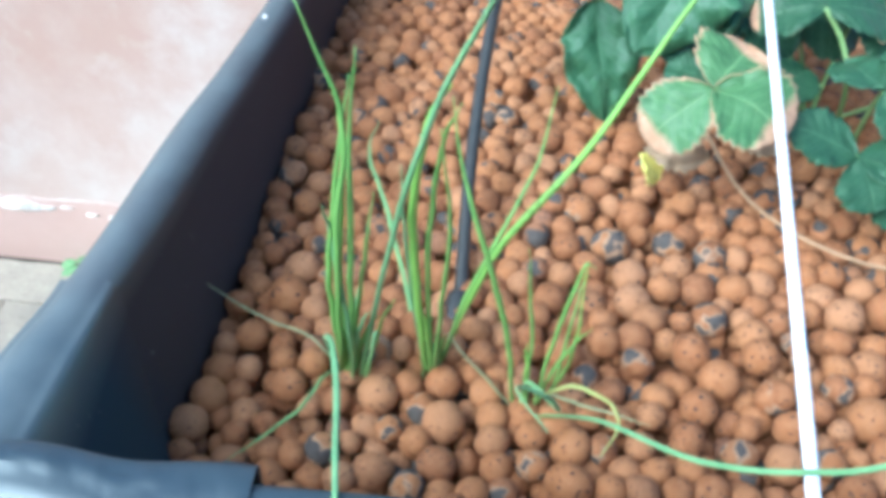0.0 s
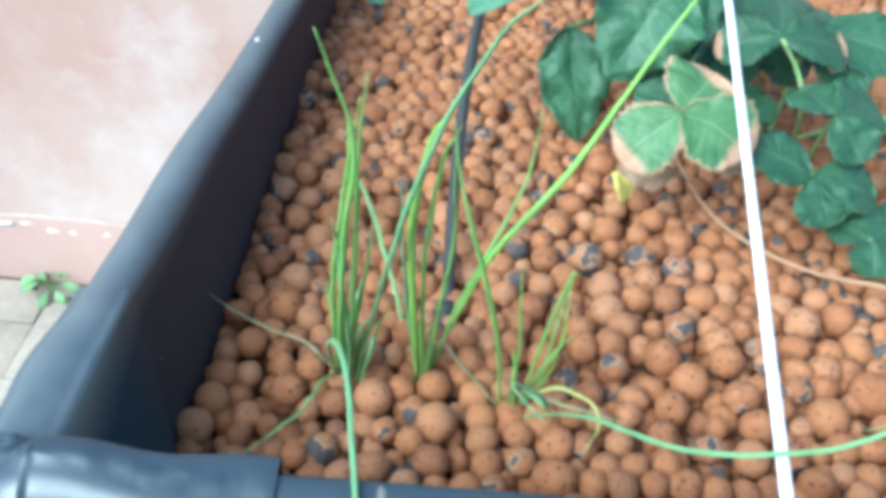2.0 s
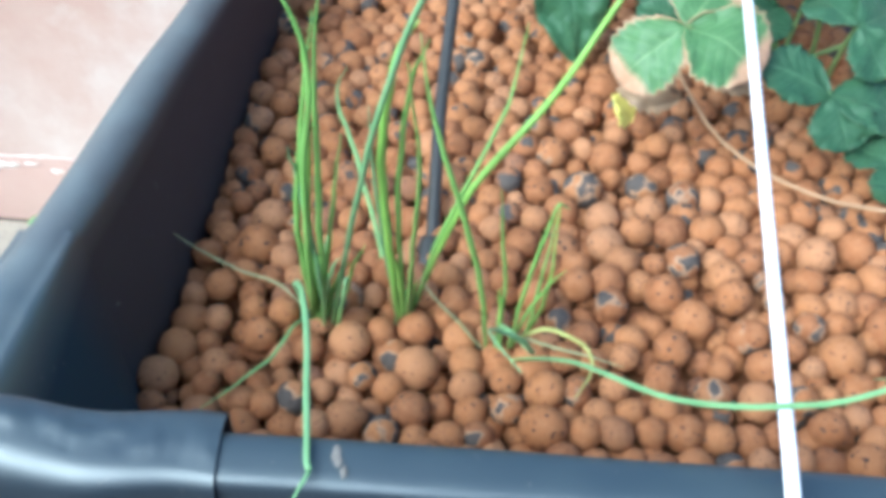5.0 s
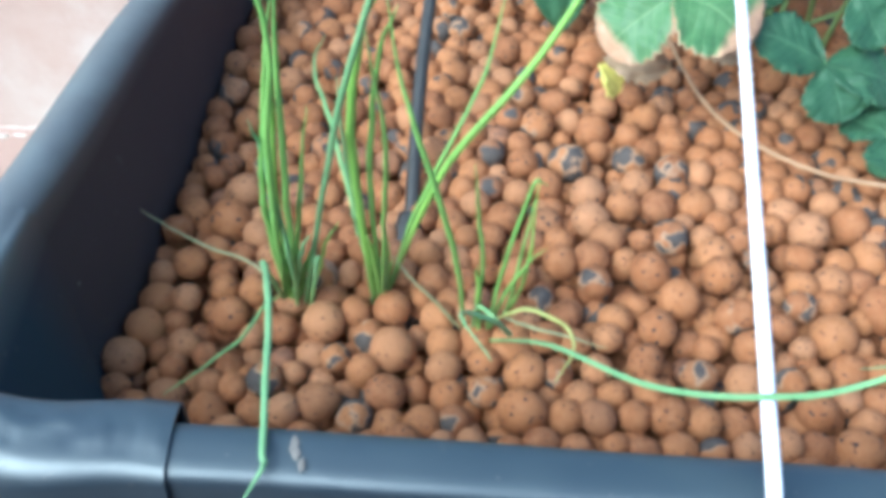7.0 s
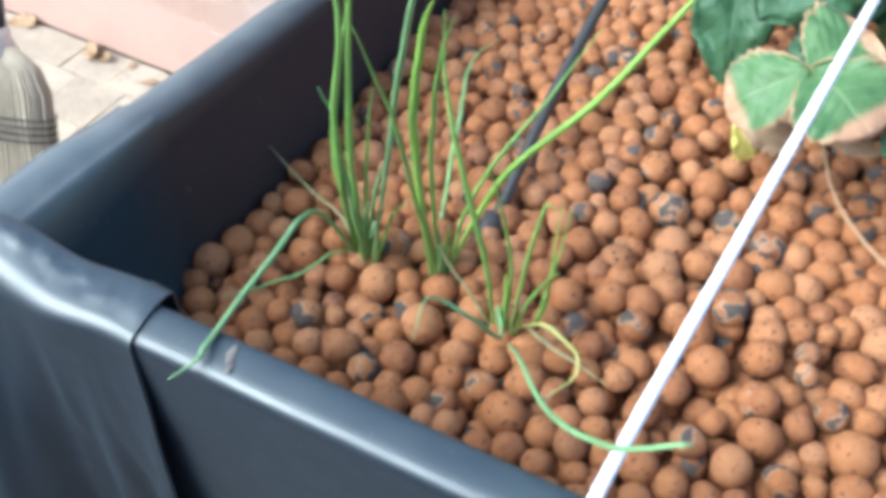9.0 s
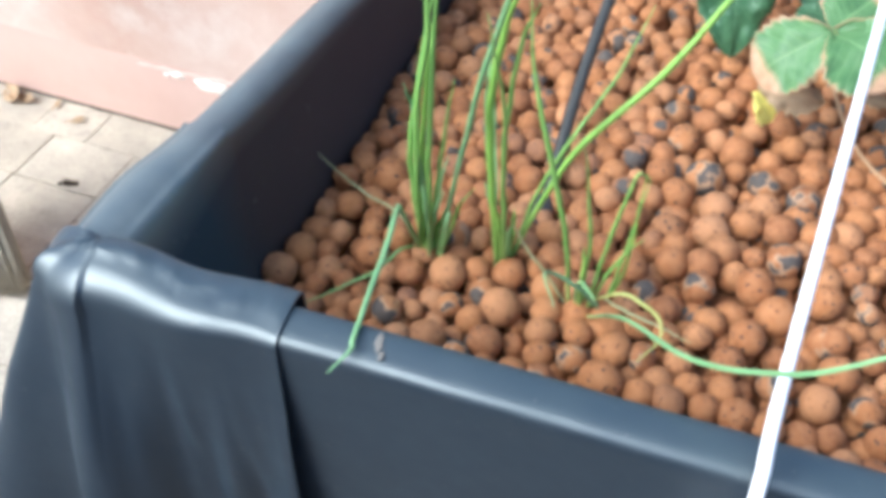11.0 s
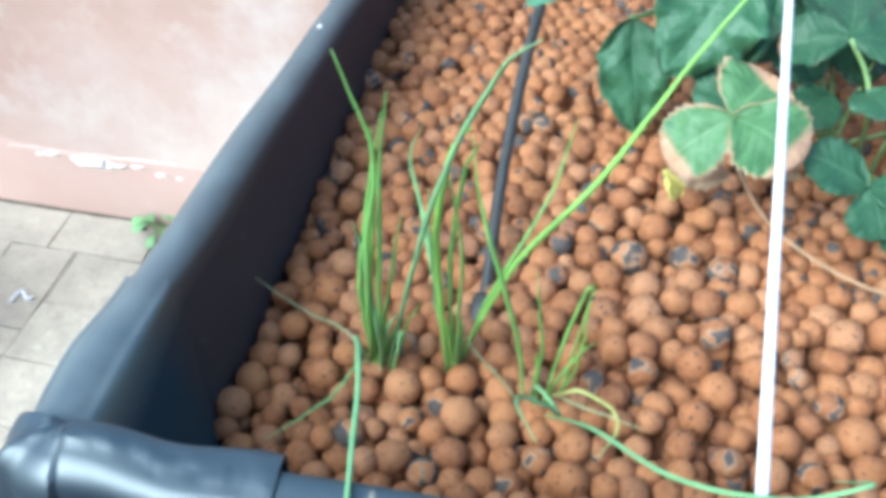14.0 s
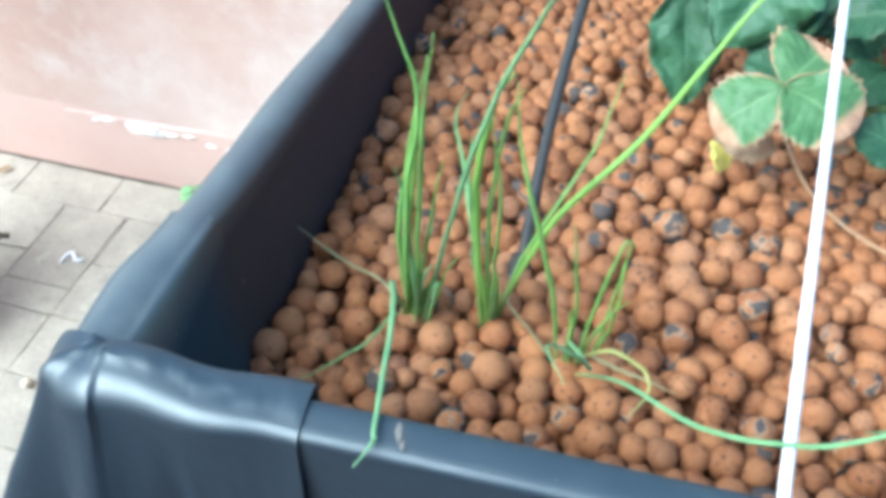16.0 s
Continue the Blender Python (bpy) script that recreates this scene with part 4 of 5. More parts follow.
TRIFOLIATE = {
    T2: ((0.180, 0.478, 0.955, 0.016), (0.2260, 0.5330, 0.964, 0.021), (0.2540, 0.4800, 0.956, 0.017)),
    T3: ((0.2215, 0.4560, 0.946, 0.015), (0.2620, 0.4500, 0.943, 0.018), (0.2440, 0.4080, 0.933, 0.015)),
    T4: ((0.1885, 0.4105, 0.9390, 0.015), (0.255, 0.402, 0.918, 0.015), (0.227, 0.3835, 0.912, 0.016)),
    T5: ((0.234, 0.397, 0.905, 0.012), (0.272, 0.404, 0.905, 0.014), (0.246, 0.363, 0.899, 0.013)),
    (0.244, 0.507, 0.949): ((0.296, 0.486, 0.950, 0.023), (0.262, 0.466, 0.938, 0.016), (0.262, 0.545, 0.948, 0.017)),
    (0.300, 0.455, 0.930): ((0.285, 0.425, 0.922, 0.016), (0.335, 0.450, 0.925, 0.018)),
    (0.192, 0.450, 0.922): ((0.213, 0.472, 0.932, 0.014),),
    (0.166, 0.466, 0.925): ((0.150, 0.497, 0.931, 0.014), (0.143, 0.472, 0.928, 0.013)),
    (0.184, 0.514, 0.945): ((0.211, 0.489, 0.928, 0.018), (0.165, 0.490, 0.940, 0.016)),
    (0.215, 0.525, 0.940): ((0.190, 0.505, 0.928, 0.018), (0.250, 0.505, 0.925, 0.020), (0.225, 0.560, 0.940, 0.020)),
    (0.205, 0.560, 0.945): ((0.182, 0.540, 0.935, 0.016), (0.222, 0.530, 0.930, 0.016)),
}
STEMS = {T2: ((0.222, 0.463, 0.950), (0.229, 0.458, 0.930), (0.243, 0.481, 0.882)), T3: ((0.236, 0.440, 0.930), (0.245, 0.464, 0.882))}
for q, blades in TRIFOLIATE.items():
    for *tip_, w_ in blades:
        leaf(berry, q, tip_, w_, M_LEAF_EDGE if q == T2 else M_LEAF, **BERRY)
    petiole(berry, [q, *STEMS.get(q, (Vector(crown).lerp(Vector(q), 0.55) + Vector((0, 0, 0.008)), crown))], 0.0013)
petiole(berry, [crown, (0.20, 0.465, 0.925), T1], 0.0013)
leaf(berry, (0.1300, 0.4330, 0.902), (0.1430, 0.4330, 0.886), 0.0090, M_YELLOW, "yellow_tip", "bright yellow withered leaf tip", teeth=5, tooth=0.3, wave=1.0, up=(0, -0.5, 1))
leaf(berry, (0.130, 0.430, 0.908), (0.162, 0.426, 0.906), 0.009, M_DRYLEAF, "dry_lobe", "brown papery withered leaf lobe", teeth=7, tooth=0.3, wave=1.5, up=(0, -1, 0.4))
leaf(berry, (0.158, 0.414, 0.931), (0.190, 0.408, 0.925), 0.006, M_DRYLEAF, "dry_lobe", "brown papery withered leaf lobe", teeth=9, tooth=0.3, wave=1.5, up=(0, -1, 0.4))
petiole(berry, [(0.166, 0.462, 0.906), (0.168, 0.453, 0.899), (0.180, 0.421, 0.890), (0.198, 0.394, 0.889), (0.221, 0.368, 0.895), (0.247, 0.346, 0.907), (0.29, 0.33, 0.90), (0.33, 0.32, 0.885)], 0.0010, M_RUNNER, "runner")
settle(berry)

bean = thing("broad_leaf_plant", "young vegetable plant with large smooth dark green leaves", "plant", (0.19, 0.55, 0.88))
BROAD = (
    ((0.158, 0.500, 0.978), (0.125, 0.470, 0.936), 0.030, 0.62),
    ((0.108, 0.510, 0.944), (0.1185, 0.4745, 0.892), 0.0205, 0.80),
    ((0.186, 0.576, 0.978), (0.170, 0.540, 0.966), 0.014, 0.8),
    ((0.174, 0.514, 0.975), (0.165, 0.475, 0.938), 0.016, 0.8),
    ((0.170, 0.560, 1.010), (0.150, 0.580, 1.000), 0.020, 0.8),
)
for base_, tip_, w_, sh_ in BROAD:
    leaf(bean, base_, tip_, w_, M_BEAN, "leaf", teeth=3, tooth=0.10, fold=0.10, shape=sh_, up=(0, -0.7, 1), wave=1.3)
    petiole(bean, [(0.19, 0.55, 0.872), Vector((0.188, 0.552, 0.90)).lerp(Vector(base_), 0.6) + Vector((0, 0.004, 0.01)), base_], 0.0016)
leaf(bean, (0.162, 0.545, 0.985), (0.134, 0.536, 0.965), 0.017, M_BIG, "leaf", "rounded pale green leaf blade", teeth=0, fold=0.08, shape=0.8, wave=0.6, up=(0, -0.6, 1))
leaf(bean, (0.128, 0.520, 1.062), (0.0480, 0.4840, 0.963), 0.036, M_BIG, "leaf", "large pale green leaf blade", teeth=0, fold=0.05, shape=0.62, wave=0.15, up=(0, -0.6, 1))
petiole(bean, [(0.19, 0.55, 0.872), (0.180, 0.545, 0.98), (0.128, 0.520, 1.062)], 0.0018)
petiole(bean, [(0.155, 0.580, 0.970), (0.162, 0.552, 0.972), (0.172, 0.545, 0.964), (0.190, 0.560, 0.945), (0.19, 0.55, 0.872)], 0.0016)
petiole(bean, [(0.224, 0.570, 0.972), (0.203, 0.557, 0.960), (0.190, 0.556, 0.940), (0.19, 0.55, 0.872)], 0.0014)
settle(bean)

sprout = thing("sprout", "tiny green seedling among the clay pebbles", "seedling", (-0.007, 0.642, 0.885))
for ang in (0.3, 2.2, 4.3):
    leaf(sprout, (-0.007, 0.642, 0.886), (-0.007 + 0.008 * math.cos(ang), 0.642 + 0.008 * math.sin(ang), 0.890), 0.003, M_BIG, "leaf", teeth=0)
settle(sprout)


# ---- things on the paving ----
def broom():
    root = thing("broom", "straw broom with dark stitching, leaning against the plastered wall", "broom", (-1.025, 0.795, 0.0))
    foot, rest = Vector((-1.025, 0.795, 0.0)), Vector((-1.063, 1.255, 1.2))
    ax = (rest - foot).normalized()
    side = Vector((1, 0, 0))
    side = (side - ax * side.dot(ax)).normalized()
    deep = ax.cross(side)

    def at(f, o=0.0, y=0.0):
        k = 1 + 0.2 * f + 0.043 * f * f
        return foot + ax * (0.33 * f + 0.083 * f * f) + side * (o * k) + deep * (y * k)
    prof = [(0.0, 0.150), (0.15, 0.130), (0.35, 0.106), (0.48, 0.094), (0.62, 0.091), (0.71, 0.087), (0.765, 0.074), (0.80, 0.050), (0.825, 0.032)]

    def half(f):
        for (f0, w0), (f1, w1) in zip(prof, prof[1:]):
            if f <= f1:
                return w0 + (w1 - w0) * (f - f0) / (f1 - f0)
        return prof[-1][1]
    bm = bmesh.new()
    rnd = random.Random(4)
    for k in range(1500):
        o, y = rnd.uniform(-1, 1), rnd.uniform(-1, 1)
        y *= math.sqrt(max(0, 1 - o * o)) * 0.9 + 0.1
        f0 = rnd.uniform(0.0, 0.05)
        pts = [at(f, o * half(f) * (1 + (0.06 * rnd.uniform(-1, 1) if f < 0.3 else 0)), y * half(f) * 0.33) for f in (f0, 0.25, 0.5, 0.68, 0.77, 0.825)]
        tube(bm, pts, [0.0010, 0.0017, 0.0020, 0.0022, 0.0022, 0.0018], 4)
    rings = []
    for f in (0.06, 0.25, 0.48, 0.64, 0.72, 0.77, 0.80, 0.825):
        rings.append([at(f, 0.93 * half(f) * math.cos(t), 0.30 * half(f) * math.sin(t)) for t in (2 * math.pi * k / 48 for k in range(49))])
    sheet(bm, rings)
    bristles = part("bristles", bm, M_STRAW, root)
    for f in (0.490, 0.520, 0.550, 0.580):
        bm = bmesh.new()
        ring = [at(f + 0.012 * math.cos(t), (half(f) + 0.005) * math.cos(t), (half(f) * 0.33 + 0.006) * math.sin(t)) for t in (2 * math.pi * k / 40 for k in range(41))]
        tube(bm, ring, 0.0017, 6)
        part("stitching", bm, M_BAND, bristles, "dark twine stitching")
    bm = bmesh.new()
    tube(bm, [at(0.795), at(0.815), at(0.850), at(0.890)], [0.037, 0.034, 0.026, 0.024], 20)
    part("ferrule", bm, M_FERRULE, root)
    bm = bmesh.new()
    tube(bm, [at(0.860), foot + ax * 0.65, foot + ax * 0.95, foot + ax * 1.315], [0.0195, 0.019, 0.018, 0.016], 16)
    part("handle", bm, M_HANDLE, root)
    return settle(root)


broom()


def weed(x, y, size, n, seed, flowers=0):
    root = thing("weed", "small green weed growing in a paving joint", "weed", (x, y, 0.0), "weeds in the paving")
    rnd = random.Random(seed)
    for k in range(n):
        a_ = 2 * math.pi * k / n + rnd.uniform(-0.3, 0.3)
        l_ = size * rnd.uniform(0.6, 1.1)
        d_ = Vector((math.cos(a_), math.sin(a_), 0))
        mid = Vector((x, y, 0.0)) + d_ * l_ * 0.36 + Vector((0, 0, size * rnd.uniform(0.25, 0.55)))
        petiole(root, [(x, y, -0.008), Vector((x, y, 0.0)).lerp(mid, 0.5) + Vector((0, 0, 0.004)), mid], 0.0010)
        leaf(root, mid, mid + d_ * l_ * 0.65 + Vector((0, 0, rnd.uniform(-0.3, 0.15) * size)), size * 0.155, M_WEED, "leaf", teeth=4, tooth=0.34, wave=1.2)
    for k in range(flowers):
        a_ = rnd.uniform(0, 6.28)
        q_ = Vector((x, y, 0)) + Vector((math.cos(a_), math.sin(a_), 0)) * size * rnd.uniform(0.2, 0.9) + Vector((0, 0, size * rnd.uniform(0.3, 0.6)))
        petiole(root, [(x, y, -0.008), Vector((x, y, 0.0)).lerp(q_, 0.6), q_], 0.0006)
        bm = bmesh.new()
        for p_ in range(5):
            t_ = 2 * math.pi * p_ / 5
            tip_ = q_ + 0.0042 * Vector((math.cos(t_), math.sin(t_), 0.25))
            side_ = 0.0016 * Vector((-math.sin(t_), math.cos(t_), 0))
            mid_ = q_.lerp(tip_, 0.6)
            vs_ = [bm.verts.new(v_) for v_ in (q_, mid_ - side_, tip_, mid_ + side_)]
            bm.faces.new(vs_)
        part("flower", bm, M_WHITE, root, "tiny white flower")
    return settle(root)


weed(-0.617, 1.220, 0.058, 8, 1)
weed(-0.514, 0.915, 0.030, 7, 2, 5)


def dry_leaf(x, y, ang, size, seed):
    root = thing("dry_leaf", "curled brown fallen leaf on the paving", "leaf", (x, y, 0.0), "fallen leaves")
    d_ = Vector((math.cos(ang), math.sin(ang), 0.05))
    s0 = Vector((x, y, 0.006))
    leaf(root, s0 - d_ * size * 0.5, s0 + d_ * size * 0.5, size * 0.24, M_DRYLEAF, "blade", teeth=5, tooth=0.15, fold=0.6, droop=-0.1, wave=1.6)
    petiole(root, [s0 - d_ * size * 0.8, s0 - d_ * size * 0.65 + Vector((0, 0, 0.004)), s0 - d_ * size * 0.45], 0.0012, M_RUNNER)
    return settle(root)


for args in ((-1.232, 1.268, -0.7, 0.085, 1), (-1.195, 1.262, -0.2, 0.05, 5), (-1.445, 1.293, 0.3, 0.08, 2), (-1.050, 1.228, 0.6, 0.030, 3), (-1.120, 1.262, 1.6, 0.025, 8), (-0.422, 1.125, 2.0, 0.045, 4), (-0.511, 1.222, 0.1, 0.045, 6), (-0.43, 1.085, 0.9, 0.018, 7)):
    dry_leaf(*args)

bm = bmesh.new()
bmesh.ops.create_icosphere(bm, subdivisions=3, radius=0.0085)
for v in bm.verts:
    v.co *= 1 + 0.12 * noise.noise(v.co * 140)
bm.transform(Matrix.Translation((-0.742, 0.757, 0.0085)))
tagged(obj("pebble", bm, M_STONE), "single pale round pebble lying on the paving", "pebble")

def crumb(x, y, size, seed):
    bm = bmesh.new()
    bmesh.ops.create_icosphere(bm, subdivisions=2, radius=size)
    for v in bm.verts:
        v.co = Vector((v.co.x * 1.3, v.co.y, v.co.z * 0.6)) * (1 + 0.45 * noise.noise(v.co / size * 1.3 + Vector((seed, 0, 0))))
    bm.transform(Matrix.Translation((x, y, size * 0.45)))
    return tagged(obj("soil_crumb", bm, M_SOIL), "dark crumb of dry soil on the paving", "soil", "soil crumbs")


for args in ((-0.479, 1.079, 0.0045, 1), (-0.472, 1.082, 0.0030, 2), (-0.655, 1.226, 0.0075, 3), (-0.430, 1.205, 0.0080, 4), (-0.440, 1.210, 0.0045, 5), (-0.575, 1.222, 0.0060, 6), (-0.966, 1.058, 0.0085, 7), (-0.953, 1.061, 0.0060, 8), (-0.980, 1.053, 0.0050, 9)):
    crumb(*args)

bm = bmesh.new()
tube(bm, spline([(-0.818, 1.016, 0.0045), (-0.816, 1.034, 0.0045), (-0.808, 1.042, 0.005), (-0.800, 1.033, 0.0045), (-0.792, 1.026, 0.0045), (-0.783, 1.031, 0.0045)], 30), 0.0032, 6)
tagged(obj("string_scrap", bm, M_CORD), "curled scrap of white string on the paving", "string")

crate = thing("white_box", "small white plastic box standing against the wall", "box", YARD @ Vector((0.275, 0.195, 0.0)))
at_wall = YARD @ Matrix.Translation((0.275, 0.195, 0.001))
bm = bmesh.new()
box(bm, (-0.081, -0.056, 0.0), (0.081, 0.056, 0.125), at_wall, 0.006)
part("body", bm, M_WHITE, crate)
bm = bmesh.new()
box(bm, (-0.085, -0.060, 0.125), (0.085, 0.060, 0.136), at_wall, 0.004)
part("lid", bm, M_WHITE, crate)
settle(crate)


# ---- clay pebbles ----
def relief_sphere(level, seed):
    bm = bmesh.new()
    bmesh.ops.create_icosphere(bm, subdivisions=level, radius=1.0)
    rnd = random.Random(seed)
    st = Vector([rnd.uniform(0.90, 1.10) for _ in range(3)])
    for v in bm.verts:
        q = v.co.copy()
        k = 1 + 0.075 * noise.noise(q * 1.1 + Vector((seed * 3.7, 0, 0))) + 0.035 * noise.noise(q * 2.9 + Vector((0, seed * 5.1, 0)))
        v.co = Vector((q.x * st.x, q.y * st.y, q.z * st.z)) * k
    return bm


LARGE = [(-0.060, 0.279, 7.6), (-0.060, 0.266, 5.8), (-0.055, 0.293, 7.5), (-0.054, 0.321, 5.9), (-0.044, 0.326, 7.6), (-0.042, 0.308, 6.0), (-0.041, 0.276, 5.6), (-0.030, 0.281, 5.4), (-0.016, 0.312, 6.9), (-0.004, 0.294, 6.9), (0.012, 0.298, 8.5), (0.024, 0.303, 6.3), (0.038, 0.305, 7.2), (0.039, 0.285, 8.6), (0.013, 0.262, 8.0), (0.058, 0.277, 6.7), (0.088, 0.324, 8.5), (0.088, 0.275, 8.1), (0.086, 0.258, 8.7), (0.119, 0.333, 7.5), (0.105, 0.302, 7.1), (0.142, 0.326, 8.3), (0.151, 0.311, 8.4), (0.170, 0.323, 7.7), (0.169, 0.272, 7.6), (0.209, 0.296, 9.0), (0.234, 0.310, 10.5), (0.129, 0.416, 8.1), (0.133, 0.472, 9.0), (0.121, 0.356, 8.4), (0.136, 0.364, 8.0), (-0.038, 0.504, 7.9)]
BROKEN = [(0.030, 0.291, 6.4), (-0.007, 0.270, 7.0), (0.027, 0.256, 7.1), (0.073, 0.266, 6.1), (0.100, 0.275, 6.1), (0.119, 0.320, 6.9), (0.153, 0.345, 7.9), (0.172, 0.303, 8.0), (0.199, 0.309, 6.5), (0.152, 0.275, 6.6), (0.115, 0.393, 8.9), (0.102, 0.418, 8.1), (0.143, 0.394, 7.6), (0.161, 0.387, 7.6), (-0.043, 0.528, 6.9), (-0.045, 0.438, 7.4), (-0.024, 0.386, 5.4), (0.018, 0.281, 5.4), (0.096, 0.440, 6.6), (-0.016, 0.487, 6.8), (0.061, 0.512, 6.2), (0.067, 0.495, 6.7), (0.186, 0.332, 5.2), (0.187, 0.322, 5.0), (0.186, 0.273, 6.2)]
POROUS = [(-0.024, 0.300, 7.9), (0.073, 0.280, 6.3), (0.140, 0.296, 8.2), (0.133, 0.280, 7.0), (0.193, 0.261, 7.7), (0.122, 0.373, 8.1), (-0.029, 0.370, 8.4), (-0.032, 0.351, 8.9), (0.037, 0.266, 7.2), (-0.034, 0.452, 6.8), (0.017, 0.596, 6.7), (0.076, 0.475, 5.9), (0.121, 0.447, 5.7), (0.164, 0.435, 6.5), (0.144, 0.378, 7.0), (0.206, 0.335, 7.1)]
FARTHER = [(-0.043, 0.548, 8.3), (-0.046, 0.458, 6.8), (-0.03, 0.432, 6.9), (-0.049, 0.423, 6.4), (-0.034, 0.416, 7.0), (0.008, 0.577, 7.0), (-0.008, 0.551, 6.6), (0.032, 0.576, 7.4), (-0.017, 0.529, 6.6), (0.072, 0.525, 6.9), (0.09, 0.511, 6.4), (0.09, 0.476, 7.8), (0.036, 0.449, 6.8), (0.064, 0.436, 7.1), (0.014, 0.426, 7.4), (-0.018, 0.447, 8.0), (0.15, 0.441, 7.3), (0.165, 0.409, 7.7), (0.112, 0.436, 7.6), (0.094, 0.392, 7.5), (0.091, 0.373, 7.1), (0.106, 0.331, 7.8), (0.222, 0.394, 7.2), (0.231, 0.414, 7.7), (0.187, 0.394, 7.2), (0.186, 0.38, 7.0), (0.151, 0.364, 7.6), (0.214, 0.351, 8.5), (0.227, 0.369, 6.7), (0.235, 0.336, 7.7), (0.176, 0.288, 7.9), (0.212, 0.312, 6.2), (0.084, 0.357, 8.2)]

LEVEL = 0.8765


def pack():
    """Pebble places on the surface: known ones stay, the rest push apart until they fit."""
    from mathutils import kdtree
    rnd = random.Random(11)
    pts = [[x, y, r / 1000, True, kind] for kind, rows in ((0, LARGE), (0, FARTHER), (1, BROKEN), (2, POROUS)) for x, y, r in rows]
    fixed = len(pts)
    step = 0.0123
    j, y = 0, 0.212
    while y < 1.05:
        x = left_foot(y) + 0.005 + (step / 2 if j % 2 else 0)
        while x < 0.92:
            px, py = x + rnd.uniform(-0.003, 0.003), y + rnd.uniform(-0.003, 0.003)
            if all((px - q[0]) ** 2 + (py - q[1]) ** 2 > (q[2] + 0.0030) ** 2 for q in pts[:fixed]):
                r = rnd.triangular(0.0046, 0.0084, 0.0064)
                pts.append([px, py, r, False, 3])
            x += step
        y += step * 0.9
        j += 1
    for it in range(26):
        kd = kdtree.KDTree(len(pts))
        for i, q in enumerate(pts):
            kd.insert((q[0], q[1], 0), i)
        kd.balance()
        moves = []
        for i, q in enumerate(pts):
            if q[3]:
                continue
            mx = my = 0.0
            for co, k, dist in kd.find_range((q[0], q[1], 0), 0.020):
                if k == i:
                    continue
                o = pts[k]
                want = 0.87 * (q[2] + o[2])
                if dist < want:
                    g = (want - dist) * (0.55 if o[3] else 0.34) / max(dist, 1e-5)
                    mx += (q[0] - co[0]) * g
                    my += (q[1] - co[1]) * g
            moves.append((i, mx, my))
        for i, mx, my in moves:
            q = pts[i]
            q[0] = max(q[0] + mx, left_foot(q[1]) + q[2] * 0.9)
            q[1] = max(q[1] + my, front_y(q[0]) + q[2] * 0.9)
    return pts


pebbles = pack()
clay = thing("clay_pebbles", "bed of round orange expanded clay pebbles, some broken to a grey core", "clay pebbles", (0.3, 0.6, 0.86))
shapes = []
for k in range(8):
    me = bpy.data.meshes.new("clay_pebble")
    bm = relief_sphere(3, k + 1)
    bm.to_mesh(me)
    bm.free()
    me.shade_smooth()
    shapes.append(me)
by_kind = {}
for kind, mat in ((0, M_CLAY), (1, M_CLAY_DARK), (2, M_CLAY_SPOT)):
    for k, me in enumerate(shapes):
        cp = me.copy()
        cp.name = "clay_pebble"
        cp.materials.append(mat)
        by_kind[kind, k] = cp
rnd = random.Random(5)
sub = {lv: [] for lv in (2, 3)}
for lv in (2, 3):
    for k in range(8):
        bm = relief_sphere(lv, k + 1)
        bm.verts.ensure_lookup_table()
        sub[lv].append((np.array([v.co[:] for v in bm.verts], np.float32), np.array([[v.index for v in f.verts] for f in bm.faces], np.int32)))
        bm.free()
vert_blocks, face_blocks, count, singles = [], [], 0, 0
inv = Matrix.Translation(clay.location).inverted()


def surface(x, y):
    return LEVEL + 0.0035 * noise.noise((x * 9, y * 9, 3)) + 0.002 * noise.noise((x * 25, y * 25, 8))


def spin():
    return Euler((rnd.uniform(0, 6.28), rnd.uniform(0, 6.28), rnd.uniform(0, 6.28)))


for x, y, r, known, kind in pebbles:
    z = surface(x, y) + (0.0 if known else rnd.uniform(-0.0032, 0.0018)) + (0.0005 if known else 0)
    near = 0.23 < y < 0.40 and x < 0.24
    if known or (near and singles < 290):
        single_kind = kind if known else (1 if rnd.random() < 0.08 else 2 if rnd.random() < 0.12 else 0)
        ob = new("clay_pebble", by_kind[single_kind, rnd.randrange(8)])
        ob.parent, ob.matrix_parent_inverse = clay, inv
        ob.matrix_basis = Matrix.LocRotScale((x, y, z), spin(), (r, r, r))
        singles += 1
        continue
    lv = 3 if y < 0.62 and x < 0.36 else 2
    v, f = sub[lv][rnd.randrange(8)]
    m = np.array(spin().to_matrix(), np.float32) * r
    vert_blocks.append(v @ m.T + np.array((x, y, z), np.float32))
    face_blocks.append(f + count)
    count += len(v)
# pebbles of the layer below, seen through the gaps
y = 0.214
while y < 1.05:
    x = left_foot(y) + 0.004
    while x < 0.92:
        px, py, r = x + rnd.uniform(-0.003, 0.003), y + rnd.uniform(-0.003, 0.003), rnd.uniform(0.0048, 0.0074)
        v, f = sub[2][rnd.randrange(8)]
        m = np.array(spin().to_matrix(), np.float32) * r
        vert_blocks.append(v @ m.T + np.array((px, py, LEVEL - 0.0066 + rnd.uniform(-0.003, 0.0015)), np.float32))
        face_blocks.append(f + count)
        count += len(v)
        x += 0.0118
    y += 0.0118
V, F = np.concatenate(vert_blocks), np.concatenate(face_blocks)
me = bpy.data.meshes.new("clay_pebble_fill")
me.vertices.add(len(V))
me.vertices.foreach_set("co", V.ravel())
me.loops.add(F.size)
me.loops.foreach_set("vertex_index", F.ravel())
me.polygons.add(len(F))
me.polygons.foreach_set("loop_start", np.arange(0, F.size, 3, dtype=np.int32))
me.update(calc_edges=True)
me.shade_smooth()
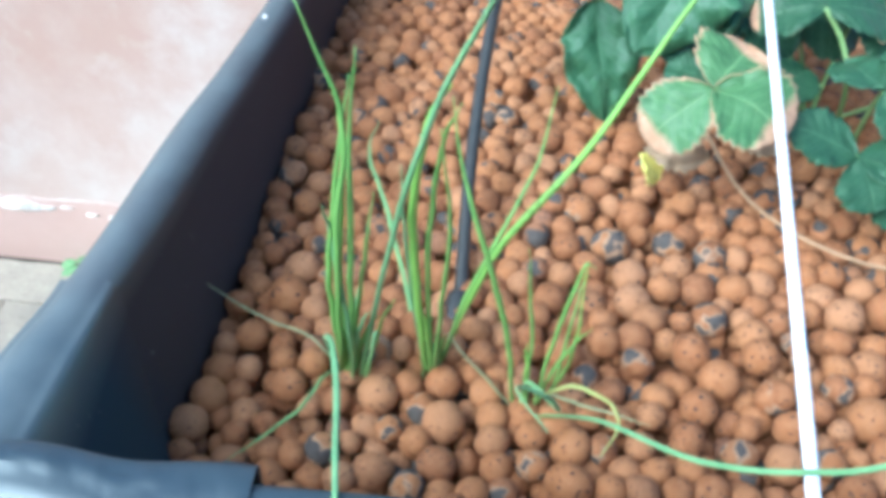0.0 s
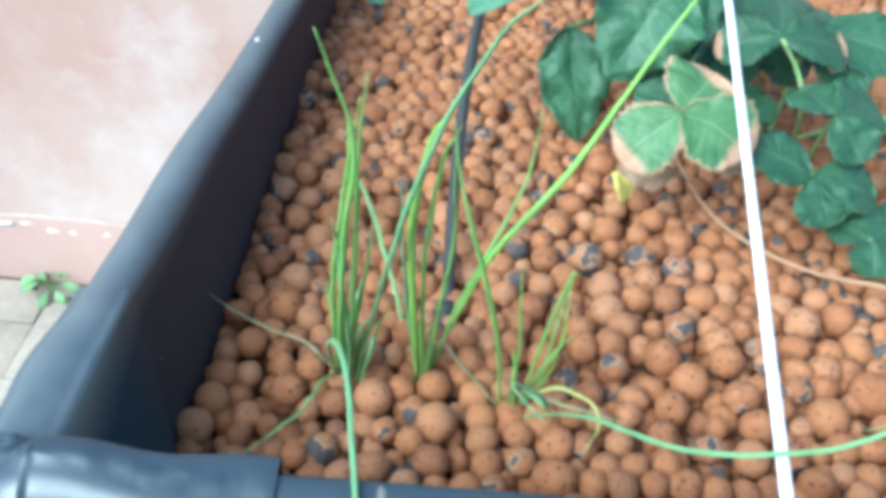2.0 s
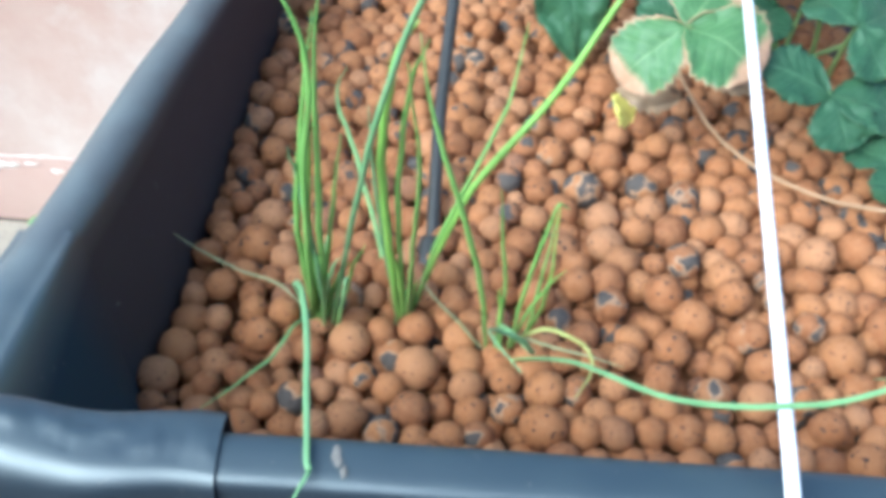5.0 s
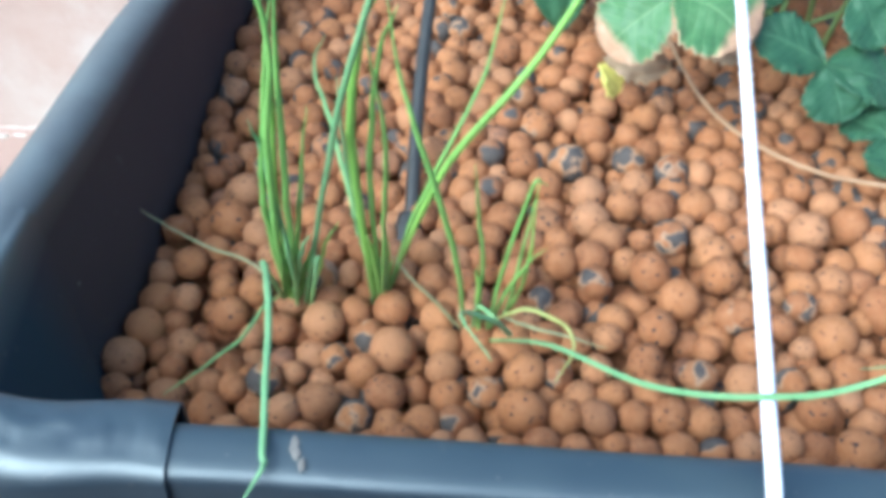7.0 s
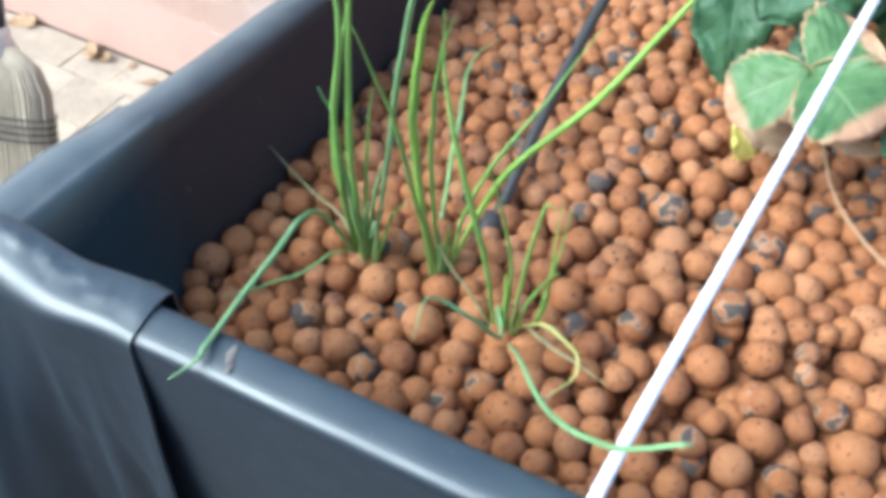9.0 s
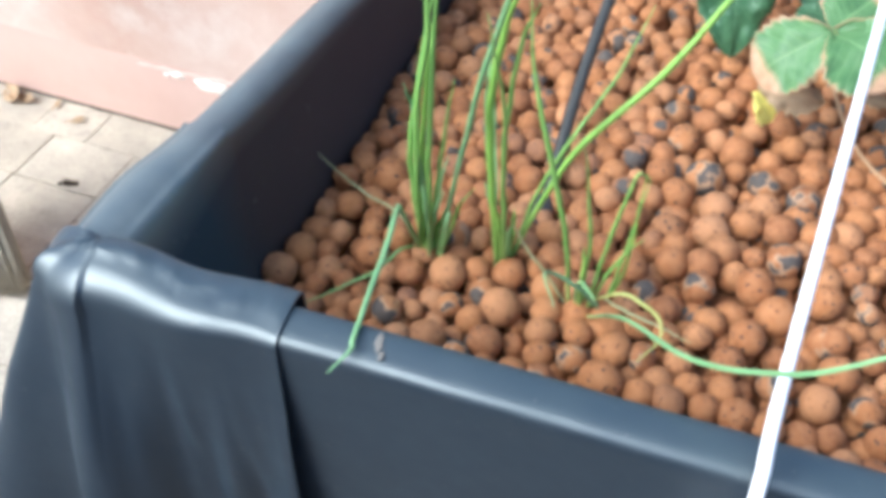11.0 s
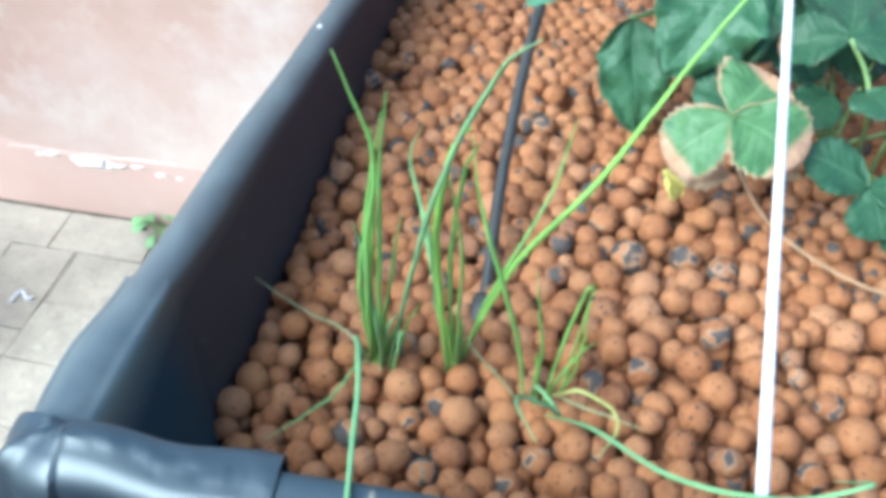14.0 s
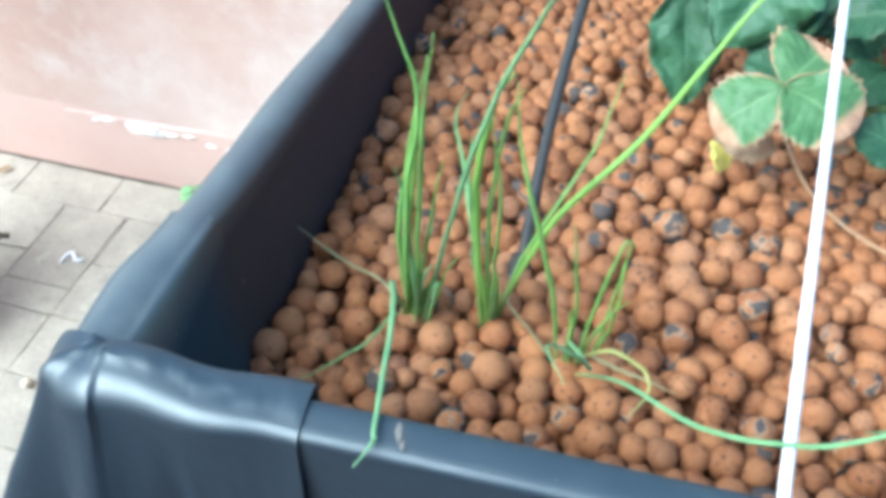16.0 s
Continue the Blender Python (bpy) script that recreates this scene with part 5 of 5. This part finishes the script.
me.materials.append(M_CLAY_BULK)
fill = new("clay_pebble_fill", me)
fill.parent, fill.matrix_parent_inverse = clay, inv
fill["kind"] = "stuff"


# ---- pavers ----
def paver_mesh(w, d, seed):
    """A block with slightly chipped, worn edges."""
    bm = bmesh.new()
    rings = [[], [], []]
    n = 48
    for k in range(n):
        u = 4 * k / n
        e, g = int(u), u - int(u)
        x, y = ((-1 + 2 * g, -1), (1, -1 + 2 * g), (1 - 2 * g, 1), (-1, 1 - 2 * g))[e]
        q = Vector((x * w / 2, y * d / 2, 0))
        inward = -Vector((x if abs(x) > 0.999 else 0, y if abs(y) > 0.999 else 0, 0))
        wear = 0.0018 * noise.noise((q.x * 45 + seed, q.y * 45, 1)) + 0.0022 * max(0.0, noise.noise((q.x * 110, q.y * 110 + seed, 4)))
        edge = 0.0016 + 0.0012 * noise.noise((q.x * 70, q.y * 70, seed))
        rings[0].append(bm.verts.new(q + inward * (max(0.0, wear) + edge)))
        rings[1].append(bm.verts.new(q + inward * max(0.0, wear) + Vector((0, 0, -0.0018))))
        rings[2].append(bm.verts.new(q + inward * max(0.0, wear) + Vector((0, 0, -0.05))))
    bm.faces.new(rings[0])
    for a, b in zip(rings, rings[1:]):
        for k in range(n):
            bm.faces.new((b[k], b[(k + 1) % n], a[(k + 1) % n], a[k]))
    bmesh.ops.recalc_face_normals(bm, faces=bm.faces)
    me = bpy.data.meshes.new("paver")
    bm.to_mesh(me)
    bm.free()
    me.materials.append(M_PAVER)
    return me


paving = thing("pavement", "weathered beige concrete block paving with sandy joints", "paving", (0, 0, 0), kind="structure")
DEPTH, SMALL, WIDE = 0.125, 0.131, 0.191
rnd = random.Random(21)
shaped = {}


def lay(x0, x1, y0, y1):
    """One stone between its joints."""
    key = (round(x1 - x0, 3), round(y1 - y0, 3), rnd.randrange(3))
    if key not in shaped:
        shaped[key] = paver_mesh(key[0] - 0.0008, key[1] - 0.0008, 7.3 * len(shaped))
    ob = new("paver", shaped[key])
    ob.parent = paving
    turn = rnd.uniform(-0.4, 0.4) + 180 * rnd.randrange(2)
    ob.matrix_basis = YARD @ Matrix.Translation(((x0 + x1) / 2, (y0 + y1) / 2, rnd.uniform(-0.0014, 0.0014))) @ pose(0, 0, 0, rnd.uniform(-0.5, 0.5), rnd.uniform(-0.5, 0.5), turn)


# long stones laid across two courses, and for each course from the wall outwards a joint and the stones that follow it
ACROSS = ((-0.0625, 0.0730, 0.031, 0.222), (-0.3260, -0.1950, -0.035, 0.156), (-0.0660, 0.0630, -0.285, -0.094))
COURSES = {0: (-0.2535, [WIDE, 0.1355, SMALL]), 1: (-0.1915, [0.129, 0.1355, SMALL]), 2: (-0.195, [WIDE, WIDE]), 3: (-0.197, [SMALL, 0.129, SMALL]), 4: (-0.197, [SMALL, 0.129, WIDE])}
for x0, x1, y0, y1 in ACROSS:
    lay(x0, x1, y0, y1)
for row in range(7):
    start, stones = COURSES.get(row, (rnd.uniform(-0.2, 0.0), [WIDE]))
    before = [SMALL if row else WIDE, rnd.choice((SMALL, WIDE))] + [rnd.choice((SMALL, SMALL, WIDE)) for _ in range(11)]
    x = start - sum(before)
    top = 0.156 - (row - 1) * DEPTH
    for w in before[::-1] + stones:
        y0, y1 = top - DEPTH, min(top, 0.2570)
        for a0, a1, b0, b1 in ACROSS:
            if min(x + w, a1) - max(x, a0) > 0.03:
                y1 = min(y1, b0) if b0 - y0 > y1 - b1 else y1
                y0 = max(y0, b1) if y1 > b1 else y0
        if y1 - y0 > 0.02:
            lay(x, x + w, y0, y1)
        x += w
